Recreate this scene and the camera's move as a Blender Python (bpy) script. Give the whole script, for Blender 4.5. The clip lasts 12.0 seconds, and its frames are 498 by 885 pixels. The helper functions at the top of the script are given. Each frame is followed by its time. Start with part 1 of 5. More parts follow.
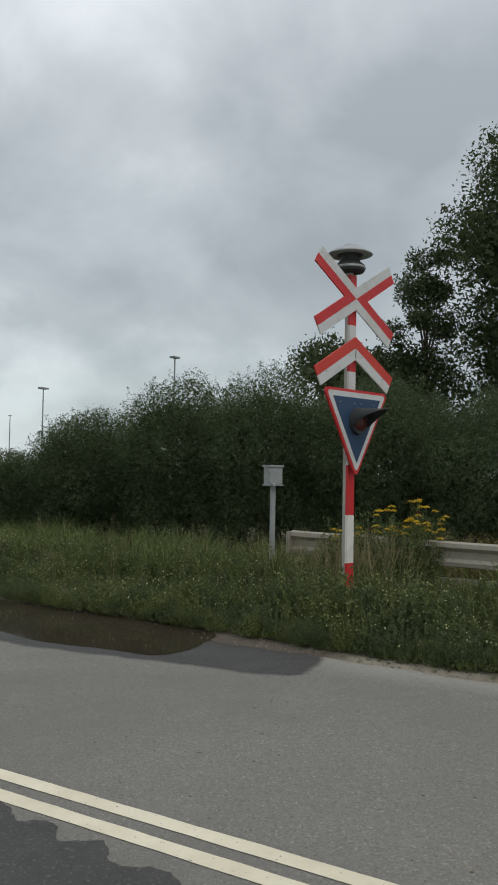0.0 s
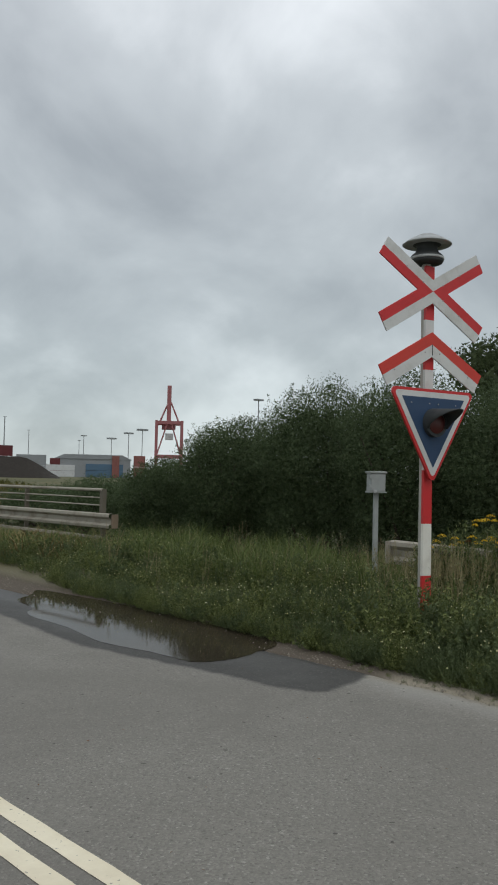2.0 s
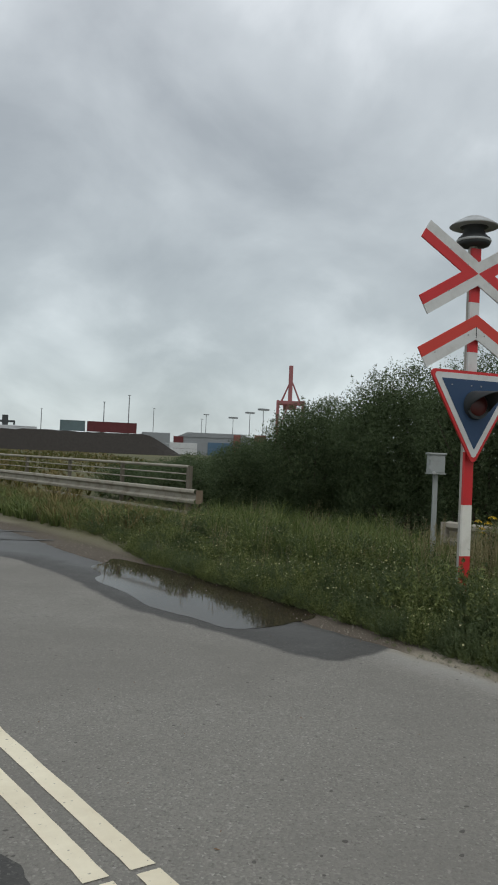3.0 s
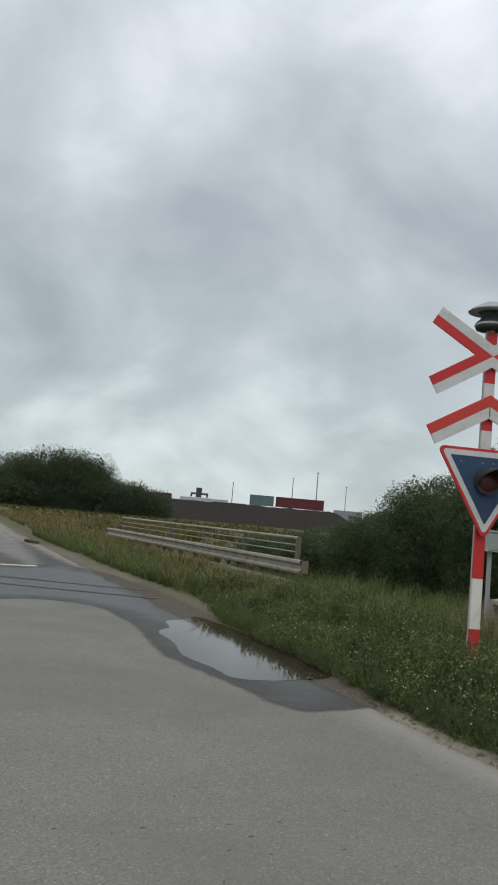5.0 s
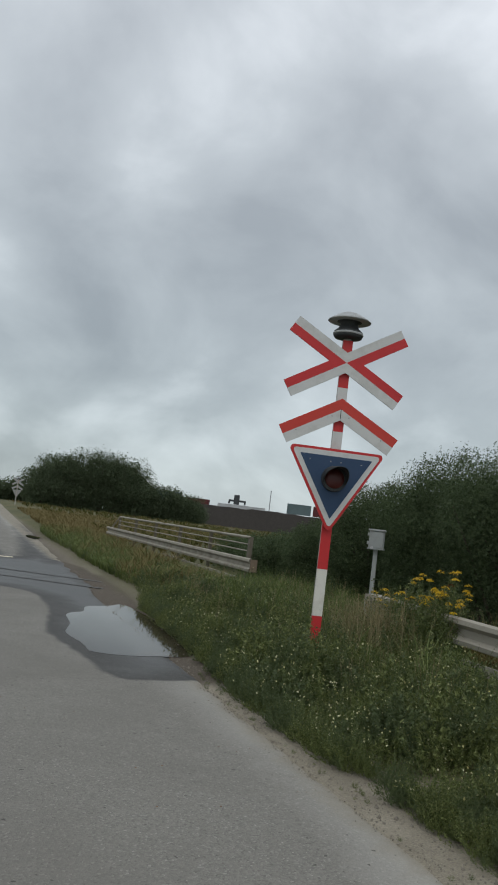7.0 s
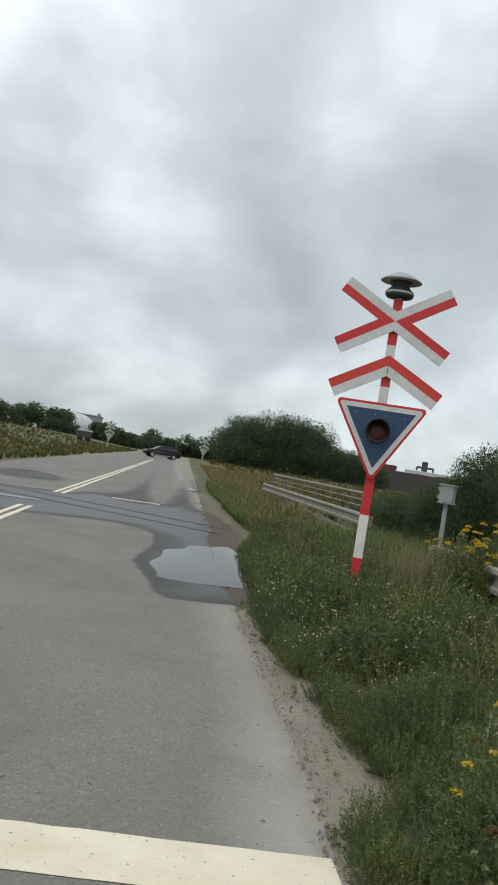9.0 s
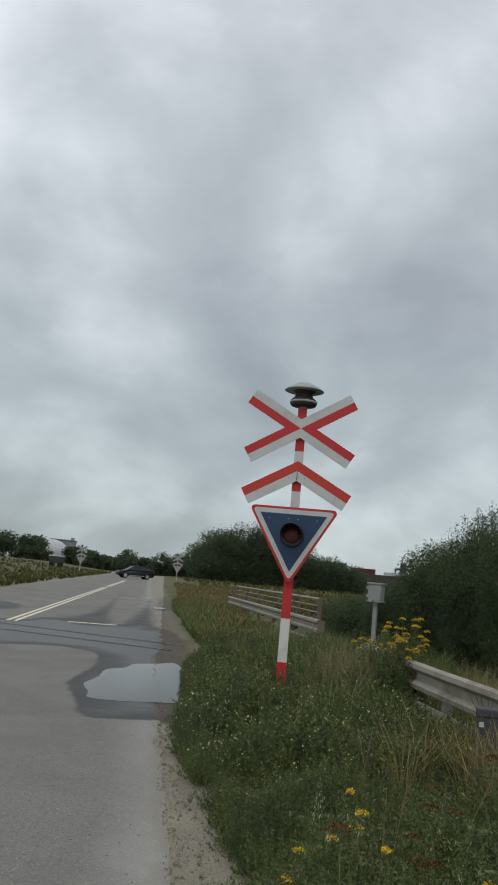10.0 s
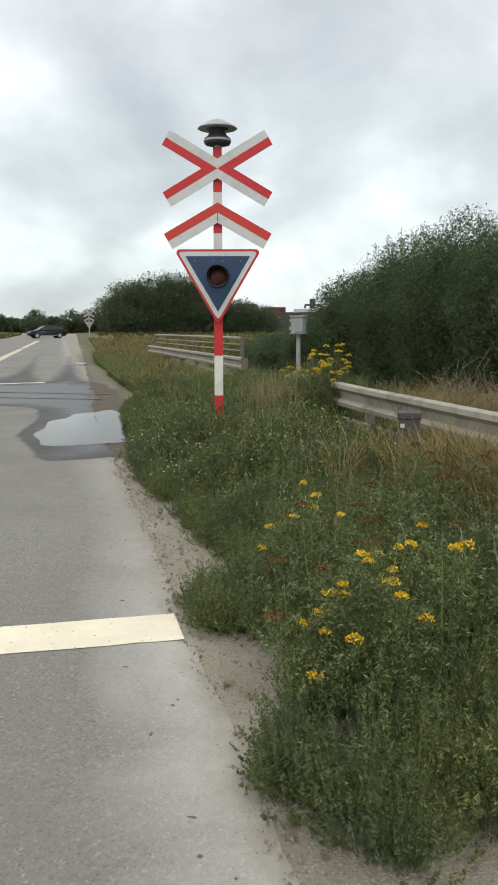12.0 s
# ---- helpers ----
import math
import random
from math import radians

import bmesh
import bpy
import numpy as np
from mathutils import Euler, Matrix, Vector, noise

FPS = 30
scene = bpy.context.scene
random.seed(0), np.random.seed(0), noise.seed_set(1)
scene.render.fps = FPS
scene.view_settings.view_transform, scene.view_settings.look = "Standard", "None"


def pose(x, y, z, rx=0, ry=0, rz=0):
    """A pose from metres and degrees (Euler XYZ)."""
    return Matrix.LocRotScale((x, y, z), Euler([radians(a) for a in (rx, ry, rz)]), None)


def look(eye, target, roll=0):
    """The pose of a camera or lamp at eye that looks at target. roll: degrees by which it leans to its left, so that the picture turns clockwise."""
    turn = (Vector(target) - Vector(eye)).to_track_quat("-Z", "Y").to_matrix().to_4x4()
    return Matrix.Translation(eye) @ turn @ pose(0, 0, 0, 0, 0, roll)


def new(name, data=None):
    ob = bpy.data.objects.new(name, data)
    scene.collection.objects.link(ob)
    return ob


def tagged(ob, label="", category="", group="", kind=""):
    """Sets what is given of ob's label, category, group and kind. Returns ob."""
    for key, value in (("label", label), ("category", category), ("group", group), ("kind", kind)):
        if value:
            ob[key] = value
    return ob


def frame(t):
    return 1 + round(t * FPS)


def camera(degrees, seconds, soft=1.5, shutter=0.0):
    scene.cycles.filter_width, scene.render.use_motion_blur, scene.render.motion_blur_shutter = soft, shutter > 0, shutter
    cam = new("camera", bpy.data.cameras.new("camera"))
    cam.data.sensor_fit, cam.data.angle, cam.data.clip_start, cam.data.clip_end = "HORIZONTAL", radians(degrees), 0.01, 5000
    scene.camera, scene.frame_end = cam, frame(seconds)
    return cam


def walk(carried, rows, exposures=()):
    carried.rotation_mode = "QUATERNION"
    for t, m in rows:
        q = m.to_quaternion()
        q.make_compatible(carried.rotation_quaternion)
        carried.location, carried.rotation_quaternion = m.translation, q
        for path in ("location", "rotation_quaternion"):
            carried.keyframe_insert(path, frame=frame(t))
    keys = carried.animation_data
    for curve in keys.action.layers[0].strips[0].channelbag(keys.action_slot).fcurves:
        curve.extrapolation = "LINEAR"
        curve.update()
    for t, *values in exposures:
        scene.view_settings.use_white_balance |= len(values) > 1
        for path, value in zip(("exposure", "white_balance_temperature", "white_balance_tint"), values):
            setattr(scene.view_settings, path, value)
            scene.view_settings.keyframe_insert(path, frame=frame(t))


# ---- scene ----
cam = camera(33.2, 12.0, soft=1.9)
PATH = [
    (0, (-7.040, -3.370, 1.677), (-3.650, -1.252, 1.830), 1.0),
    (0.5, (-6.726, -3.563, 1.683), (-3.471, -1.257, 1.979), 0.4),
    (1, (-6.395, -3.790, 1.645), (-3.274, -1.301, 1.910), 0.8),
    (1.5, (-6.134, -4.120, 1.662), (-3.162, -1.455, 1.923), 1.8),
    (2, (-5.826, -4.430, 1.659), (-3.088, -1.519, 1.838), 1.3),
    (2.5, (-5.630, -4.835, 1.654), (-3.113, -1.726, 1.698), 2.1),
    (4.5, (-4.585, -6.393, 1.698), (-2.998, -2.734, 1.996), 3.8),
    (5, (-4.219, -6.852, 1.628), (-2.772, -3.142, 2.008), 5.1),
    (5.5, (-3.732, -7.162, 1.647), (-2.325, -3.449, 2.127), 6.3),
    (6, (-3.305, -7.590, 1.641), (-1.753, -3.954, 2.253), 4.8),
    (6.5, (-2.878, -7.843, 1.666), (-1.434, -4.169, 2.314), 5.7),
    (7, (-2.517, -8.267, 1.623), (-1.287, -4.482, 2.022), 7.1),
    (9, (-1.035, -9.467, 1.635), (-0.673, -5.485, 1.737), 9.3),
    (9.5, (-0.664, -9.727, 1.653), (-0.197, -5.787, 2.162), 6.5),
    (10, (-0.313, -9.882, 1.676), (0.091, -5.956, 2.324), 5.3),
    (10.5, (-0.092, -10.115, 1.681), (0.058, -6.141, 2.114), 2.9),
    (11, (-0.076, -10.316, 1.658), (0.463, -6.352, 1.621), 0.7),
    (11.5, (-0.273, -10.438, 1.625), (0.647, -6.555, 1.338), 1.4),
    (12, (-0.647, -10.410, 1.594), (0.225, -6.544, 1.058), -0.1),
]
walk(cam, [(t, look(eye, target, roll)) for t, eye, target, roll in PATH],
     exposures=[(0.0, 0.0, 6500, 10), (2.5, 0.0, 6500, 10), (4.5, 0.12, 6480, 10), (5.5, 0.07, 6450, 10), (6.5, -0.05, 6400, 10), (7.0, -0.04, 6400, 10), (9.0, 0.30, 6500, 10), (9.5, 0.16, 6450, 10),
                (10.0, -0.1, 6400, 10), (10.5, -0.1, 6400, 10), (11.0, 0.12, 6550, 10.5), (11.5, 0.52, 6700, 11), (12.0, 0.66, 6700, 11)])

# ---- world and sun ----
world = bpy.data.worlds.new("overcast_sky")
scene.world = world
world.use_nodes = True
wn, wl = world.node_tree.nodes, world.node_tree.links
wn.clear()


SUN_EL, SUN_AZ = radians(52), radians(200)
w_out = wn.new("ShaderNodeOutputWorld")
w_bg = wn.new("ShaderNodeBackground")
w_sky = wn.new("ShaderNodeTexSky")
w_sky.sky_type = "NISHITA"
w_sky.sun_disc = False
w_sky.sun_elevation = SUN_EL
w_sky.sun_rotation = SUN_AZ
w_co = wn.new("ShaderNodeTexCoord")
w_sep = wn.new("ShaderNodeSeparateXYZ")
wl.new(w_co.outputs["Generated"], w_sep.inputs[0])
w_z = wn.new("ShaderNodeMath"); w_z.operation = "MAXIMUM"; w_z.inputs[1].default_value = 0.0
wl.new(w_sep.outputs[2], w_z.inputs[0])
w_za = wn.new("ShaderNodeMath"); w_za.operation = "ADD"; w_za.inputs[1].default_value = 0.62
wl.new(w_z.outputs[0], w_za.inputs[0])
w_dx = wn.new("ShaderNodeMath"); w_dx.operation = "DIVIDE"
w_dy = wn.new("ShaderNodeMath"); w_dy.operation = "DIVIDE"
wl.new(w_sep.outputs[0], w_dx.inputs[0]); wl.new(w_za.outputs[0], w_dx.inputs[1])
wl.new(w_sep.outputs[1], w_dy.inputs[0]); wl.new(w_za.outputs[0], w_dy.inputs[1])
w_plane = wn.new("ShaderNodeCombineXYZ")
wl.new(w_dx.outputs[0], w_plane.inputs[0]); wl.new(w_dy.outputs[0], w_plane.inputs[1])
w_map = wn.new("ShaderNodeMapping")
w_map.inputs["Location"].default_value = (2.3, 1.8, 0.0)
wl.new(w_plane.outputs[0], w_map.inputs[0])
w_big = wn.new("ShaderNodeTexNoise")
w_big.inputs["Scale"].default_value = 1.75
w_big.inputs["Detail"].default_value = 3.0
w_big.inputs["Distortion"].default_value = 0.4
wl.new(w_map.outputs[0], w_big.inputs["Vector"])
w_fine = wn.new("ShaderNodeTexNoise")
w_fine.inputs["Scale"].default_value = 4.4
w_fine.inputs["Detail"].default_value = 9.0
w_fine.inputs["Roughness"].default_value = 0.52
w_fine.inputs["Distortion"].default_value = 0.25
wl.new(w_map.outputs[0], w_fine.inputs["Vector"])
w_mix = wn.new("ShaderNodeMix"); w_mix.data_type = "FLOAT"
w_mix.inputs[0].default_value = 0.42
wl.new(w_big.outputs[0], w_mix.inputs[2]); wl.new(w_fine.outputs[0], w_mix.inputs[3])
w_ramp = wn.new("ShaderNodeValToRGB")
w_ramp.color_ramp.elements[0].position = 0.37
w_ramp.color_ramp.elements[0].color = (0.37, 0.395, 0.42, 1)
w_ramp.color_ramp.elements[1].position = 0.635
w_ramp.color_ramp.elements[1].color = (0.83, 0.86, 0.89, 1)
w_mid = w_ramp.color_ramp.elements.new(0.5)
w_mid.color = (0.53, 0.56, 0.585, 1)
wl.new(w_mix.outputs[0], w_ramp.inputs[0])
w_skys = wn.new("ShaderNodeMix"); w_skys.data_type = "RGBA"; w_skys.blend_type = "ADD"
w_skys.inputs[0].default_value = 0.012
wl.new(w_ramp.outputs[0], w_skys.inputs[6]); wl.new(w_sky.outputs[0], w_skys.inputs[7])
w_low = wn.new("ShaderNodeMapRange")
w_low.inputs[1].default_value, w_low.inputs[2].default_value = 0.05, 0.62
w_low.inputs[3].default_value, w_low.inputs[4].default_value = 0.0, 1.0
wl.new(w_z.outputs[0], w_low.inputs[0])
w_haze = wn.new("ShaderNodeMix"); w_haze.data_type = "RGBA"; w_haze.blend_type = "MULTIPLY"
w_haze.inputs[0].default_value = 1.0
wl.new(w_skys.outputs[2], w_haze.inputs[6]); w_tint = wn.new("ShaderNodeValToRGB")
w_tint.color_ramp.elements[0].color = (0.62, 0.66, 0.65, 1)
w_tint.color_ramp.elements[1].color = (1, 1, 1, 1)
wl.new(w_low.outputs[0], w_tint.inputs[0]); wl.new(w_tint.outputs[0], w_haze.inputs[7])
wl.new(w_haze.outputs[2], w_bg.inputs[0])
w_bg.inputs[1].default_value = 1.19
wl.new(w_bg.outputs[0], w_out.inputs[0])

sun = new("sun", bpy.data.lights.new("sun", "SUN"))
sun.data.energy, sun.data.angle, sun.data.color = 0.6, radians(34), (1.0, 0.97, 0.92)
sun.matrix_world = look((-20, -50, 70), (0, 0, 0))


# ---- materials ----
def material(name):
    m = bpy.data.materials.new(name)
    m.use_nodes = True
    nt = m.node_tree
    return m, nt, nt.nodes["Principled BSDF"]


def tex(nt, kind, scale, vector=None, **sockets):
    node = nt.nodes.new(kind)
    node.inputs["Scale"].default_value = scale
    for key, value in sockets.items():
        node.inputs[key].default_value = value
    if vector is not None:
        nt.links.new(vector, node.inputs["Vector"])
    return node


def position(nt):
    return nt.nodes.new("ShaderNodeNewGeometry").outputs["Position"]


def ramp(nt, fac, stops):
    node = nt.nodes.new("ShaderNodeValToRGB")
    els = node.color_ramp.elements
    while len(els) < len(stops):
        els.new(0.5)
    for el, (place, colour) in zip(els, stops):
        el.position = place
        el.color = (*colour, 1)
    nt.links.new(fac, node.inputs[0])
    return node.outputs[0]


def mix(nt, fac, a, b, blend="MIX"):
    node = nt.nodes.new("ShaderNodeMix")
    node.data_type, node.blend_type = "RGBA", blend
    for socket, value in ((node.inputs[0], fac), (node.inputs[6], a), (node.inputs[7], b)):
        if isinstance(value, (int, float)):
            socket.default_value = value
        elif isinstance(value, tuple):
            socket.default_value = (*value, 1)
        else:
            nt.links.new(value, socket)
    return node.outputs[2]


def mathn(nt, op, a, b=0.0):
    node = nt.nodes.new("ShaderNodeMath")
    node.operation = op
    node.use_clamp = op in ("MULTIPLY_ADD",)
    for socket, value in zip(node.inputs, (a, b)):
        if isinstance(value, (int, float)):
            socket.default_value = value
        else:
            nt.links.new(value, socket)
    return node.outputs[0]


def bump(nt, bsdf, height, strength, distance=0.01):
    node = nt.nodes.new("ShaderNodeBump")
    node.inputs["Strength"].default_value = strength
    node.inputs["Distance"].default_value = distance
    nt.links.new(height, node.inputs["Height"])
    nt.links.new(node.outputs[0], bsdf.inputs["Normal"])


def coated(name, colour, rough=0.5, metal=0.0, dirt=(0.16, 0.14, 0.11), amount=0.35, scale=6.0, relief=0.08):
    """Paint, plastic or metal with grime at two scales."""
    m, nt, b = material(name)
    p = position(nt)
    big = tex(nt, "ShaderNodeTexNoise", scale, p, Detail=6.0, Roughness=0.65)
    fine = tex(nt, "ShaderNodeTexNoise", scale * 14, p, Detail=4.0)
    grime = ramp(nt, big.outputs[0], [(0.48, (0, 0, 0)), (0.78, (amount, amount, amount))])
    tone = mix(nt, ramp(nt, fine.outputs[0], [(0.3, (0, 0, 0)), (0.8, (0.22, 0.22, 0.22))]), colour, tuple(0.72 * c for c in colour))
    nt.links.new(mix(nt, grime, tone, dirt), b.inputs["Base Color"])
    nt.links.new(ramp(nt, big.outputs[0], [(0.3, (rough,) * 3), (0.8, (min(1, rough + 0.25),) * 3)]), b.inputs["Roughness"])
    b.inputs["Metallic"].default_value = metal
    bump(nt, b, fine.outputs[0], relief, 0.004)
    return m


def leafy(name, dark, mid, light, through_light=0.25, rough=0.55, gloss=0.3, other=None):
    """Leaves whose tone changes from leaf to leaf and from patch to patch."""
    m, nt, b = material(name)
    rnd = nt.nodes.new("ShaderNodeNewGeometry").outputs["Random Per Island"]
    patch = tex(nt, "ShaderNodeTexNoise", 1.3, position(nt), Detail=3.0)
    tone = ramp(nt, rnd, [(0.0, dark), (0.55, mid), (1.0, light)])
    tone = mix(nt, ramp(nt, patch.outputs[0], [(0.35, (0, 0, 0)), (0.7, (0.55, 0.55, 0.55))]), tone, mid)
    if other:
        hue = tex(nt, "ShaderNodeTexNoise", 2.3, position(nt), Detail=4.0, Roughness=0.6)
        tone = mix(nt, ramp(nt, hue.outputs[0], [(0.44, (0, 0, 0)), (0.58, (0.75, 0.75, 0.75))]), tone, other)
    nt.links.new(tone, b.inputs["Base Color"])
    b.inputs["Roughness"].default_value = rough
    b.inputs["Specular IOR Level"].default_value = gloss
    if through_light:
        tr = nt.nodes.new("ShaderNodeBsdfTranslucent")
        nt.links.new(tone, tr.inputs[0])
        mx = nt.nodes.new("ShaderNodeMixShader")
        mx.inputs[0].default_value = through_light
        nt.links.new(b.outputs[0], mx.inputs[1])
        nt.links.new(tr.outputs[0], mx.inputs[2])
        nt.links.new(mx.outputs[0], nt.nodes["Material Output"].inputs[0])
    return m


def asphalt_material(name):
    """Worn asphalt; the "wet" attribute is the distance inside a rain-wet patch."""
    m, nt, b = material(name)
    p = position(nt)
    stone = tex(nt, "ShaderNodeTexVoronoi", 85.0, p)
    grit = tex(nt, "ShaderNodeTexNoise", 210.0, p, Detail=3.0)
    patch = tex(nt, "ShaderNodeTexNoise", 0.55, p, Detail=6.0, Roughness=0.6, Distortion=0.6)
    stain = tex(nt, "ShaderNodeTexNoise", 3.2, p, Detail=5.0, Roughness=0.7)
    tone = ramp(nt, stone.outputs["Color"], [(0.0, (0.110, 0.104, 0.090)), (0.22, (0.185, 0.176, 0.152)), (0.80, (0.255, 0.242, 0.210)), (1.0, (0.42, 0.40, 0.355))])
    tone = mix(nt, ramp(nt, grit.outputs[0], [(0.35, (0, 0, 0)), (0.75, (0.5, 0.5, 0.5))]), tone, (0.175, 0.165, 0.143))
    tone = mix(nt, ramp(nt, patch.outputs[0], [(0.38, (0, 0, 0)), (0.64, (0.55, 0.55, 0.55))]), tone, (0.172, 0.162, 0.142))
    tone = mix(nt, ramp(nt, stain.outputs[0], [(0.55, (0, 0, 0)), (0.8, (0.4, 0.4, 0.4))]), tone, (0.27, 0.258, 0.225))
    # pale sand washed over the edge of the lane
    sep = nt.nodes.new("ShaderNodeSeparateXYZ")
    nt.links.new(p, sep.inputs[0])
    wob = mathn(nt, "MULTIPLY", mathn(nt, "SUBTRACT", patch.outputs[0], 0.5), 1.5)
    near = nt.nodes.new("ShaderNodeMapRange")
    near.inputs[1].default_value, near.inputs[2].default_value = -0.62, 0.1
    near.inputs[4].default_value = 1.0
    nt.links.new(mathn(nt, "ADD", sep.outputs[0], wob), near.inputs[0])
    sandy = mix(nt, stone.outputs["Color"], mix(nt, grit.outputs[0], (0.34, 0.322, 0.285), (0.62, 0.60, 0.545)), (0.52, 0.50, 0.45))
    along = nt.nodes.new("ShaderNodeMapRange")
    along.inputs[1].default_value, along.inputs[2].default_value = -6.5, -3.5
    along.inputs[3].default_value, along.inputs[4].default_value = 0.92, 0.5
    nt.links.new(mathn(nt, "ADD", sep.outputs[1], wob), along.inputs[0])
    tone = mix(nt, mathn(nt, "MULTIPLY", near.outputs[0], along.outputs[0]), tone, sandy)
    rim = nt.nodes.new("ShaderNodeMapRange")
    rim.inputs[1].default_value, rim.inputs[2].default_value = -0.20, 0.03
    rim.inputs[4].default_value = 0.9
    ragged = mathn(nt, "ADD", mathn(nt, "MULTIPLY", mathn(nt, "SUBTRACT", stain.outputs[0], 0.5), 0.42), mathn(nt, "MULTIPLY", mathn(nt, "SUBTRACT", grit.outputs[0], 0.5), 0.16))
    nt.links.new(mathn(nt, "ADD", sep.outputs[0], ragged), rim.inputs[0])
    tone = mix(nt, rim.outputs[0], tone, mix(nt, grit.outputs[0], (0.10, 0.087, 0.064), (0.42, 0.375, 0.285)))
    # dark specks of bitumen and litter
    fleck = tex(nt, "ShaderNodeTexNoise", 17.0, p, Detail=1.0)
    tone = mix(nt, ramp(nt, fleck.outputs[0], [(0.735, (0, 0, 0)), (0.76, (0.8, 0.8, 0.8))]), tone, (0.06, 0.055, 0.046))
    # rain
    attr = nt.nodes.new("ShaderNodeAttribute")
    attr.attribute_name = "wet"
    rag = mathn(nt, "ADD", mathn(nt, "MULTIPLY", mathn(nt, "SUBTRACT", stain.outputs[0], 0.5), 0.20), mathn(nt, "MULTIPLY", mathn(nt, "SUBTRACT", grit.outputs[0], 0.5), 0.05))
    depth = mathn(nt, "ADD", attr.outputs["Fac"], rag)
    wet = nt.nodes.new("ShaderNodeMapRange")
    wet.interpolation_type = "SMOOTHSTEP"
    wet.inputs[1].default_value, wet.inputs[2].default_value = -0.03, 0.07
    nt.links.new(depth, wet.inputs[0])
    film = nt.nodes.new("ShaderNodeMapRange")
    film.inputs[1].default_value, film.inputs[2].default_value = 0.05, 0.75
    film.inputs[3].default_value, film.inputs[4].default_value = 0.66, 0.40
    nt.links.new(mathn(nt, "ADD", depth, mathn(nt, "MULTIPLY", mathn(nt, "SUBTRACT", patch.outputs[0], 0.5), 1.2)), film.inputs[0])
    damp = ramp(nt, stone.outputs["Color"], [(0.0, (0.026, 0.025, 0.023)), (0.75, (0.052, 0.050, 0.045)), (1.0, (0.16, 0.15, 0.135))])
    damp = mix(nt, ramp(nt, stain.outputs[0], [(0.3, (0, 0, 0)), (0.75, (0.7, 0.7, 0.7))]), damp, (0.070, 0.066, 0.058))
    nt.links.new(mix(nt, wet.outputs[0], tone, damp), b.inputs["Base Color"])
    dry_rough = ramp(nt, patch.outputs[0], [(0.35, (0.7,) * 3), (0.65, (0.88,) * 3)])
    rough = nt.nodes.new("ShaderNodeMix")
    nt.links.new(wet.outputs[0], rough.inputs[0])
    nt.links.new(dry_rough, rough.inputs[2])
    nt.links.new(film.outputs[0], rough.inputs[3])
    nt.links.new(rough.outputs[0], b.inputs["Roughness"])
    b.inputs["Specular IOR Level"].default_value = 0.35
    h = mathn(nt, "ADD", stone.outputs["Distance"], grit.outputs[0])
    h = mathn(nt, "MULTIPLY", h, mathn(nt, "SUBTRACT", 1.0, mathn(nt, "MULTIPLY", wet.outputs[0], 0.88)))
    bump(nt, b, h, 0.5, 0.006)
    return m


def soil_material(name, low, high, stones):
    m, nt, b = material(name)
    p = position(nt)
    a = tex(nt, "ShaderNodeTexNoise", 1.7, p, Detail=8.0, Roughness=0.65)
    g = tex(nt, "ShaderNodeTexNoise", 60.0, p, Detail=5.0, Roughness=0.7)
    v = tex(nt, "ShaderNodeTexVoronoi", 55.0, p)
    tone = ramp(nt, a.outputs[0], [(0.3, low), (0.7, high)])
    tone = mix(nt, ramp(nt, g.outputs[0], [(0.35, (0, 0, 0)), (0.7, (0.7, 0.7, 0.7))]), tone, tuple(0.55 * c for c in high))
    tone = mix(nt, ramp(nt, v.outputs["Distance"], [(0.0, (0.6, 0.6, 0.6)), (0.25, (0, 0, 0))]), tone, stones)
    nt.links.new(tone, b.inputs["Base Color"])
    b.inputs["Roughness"].default_value = 0.95
    bump(nt, b, mathn(nt, "ADD", g.outputs[0], v.outputs["Distance"]), 0.7, 0.012)
    return m


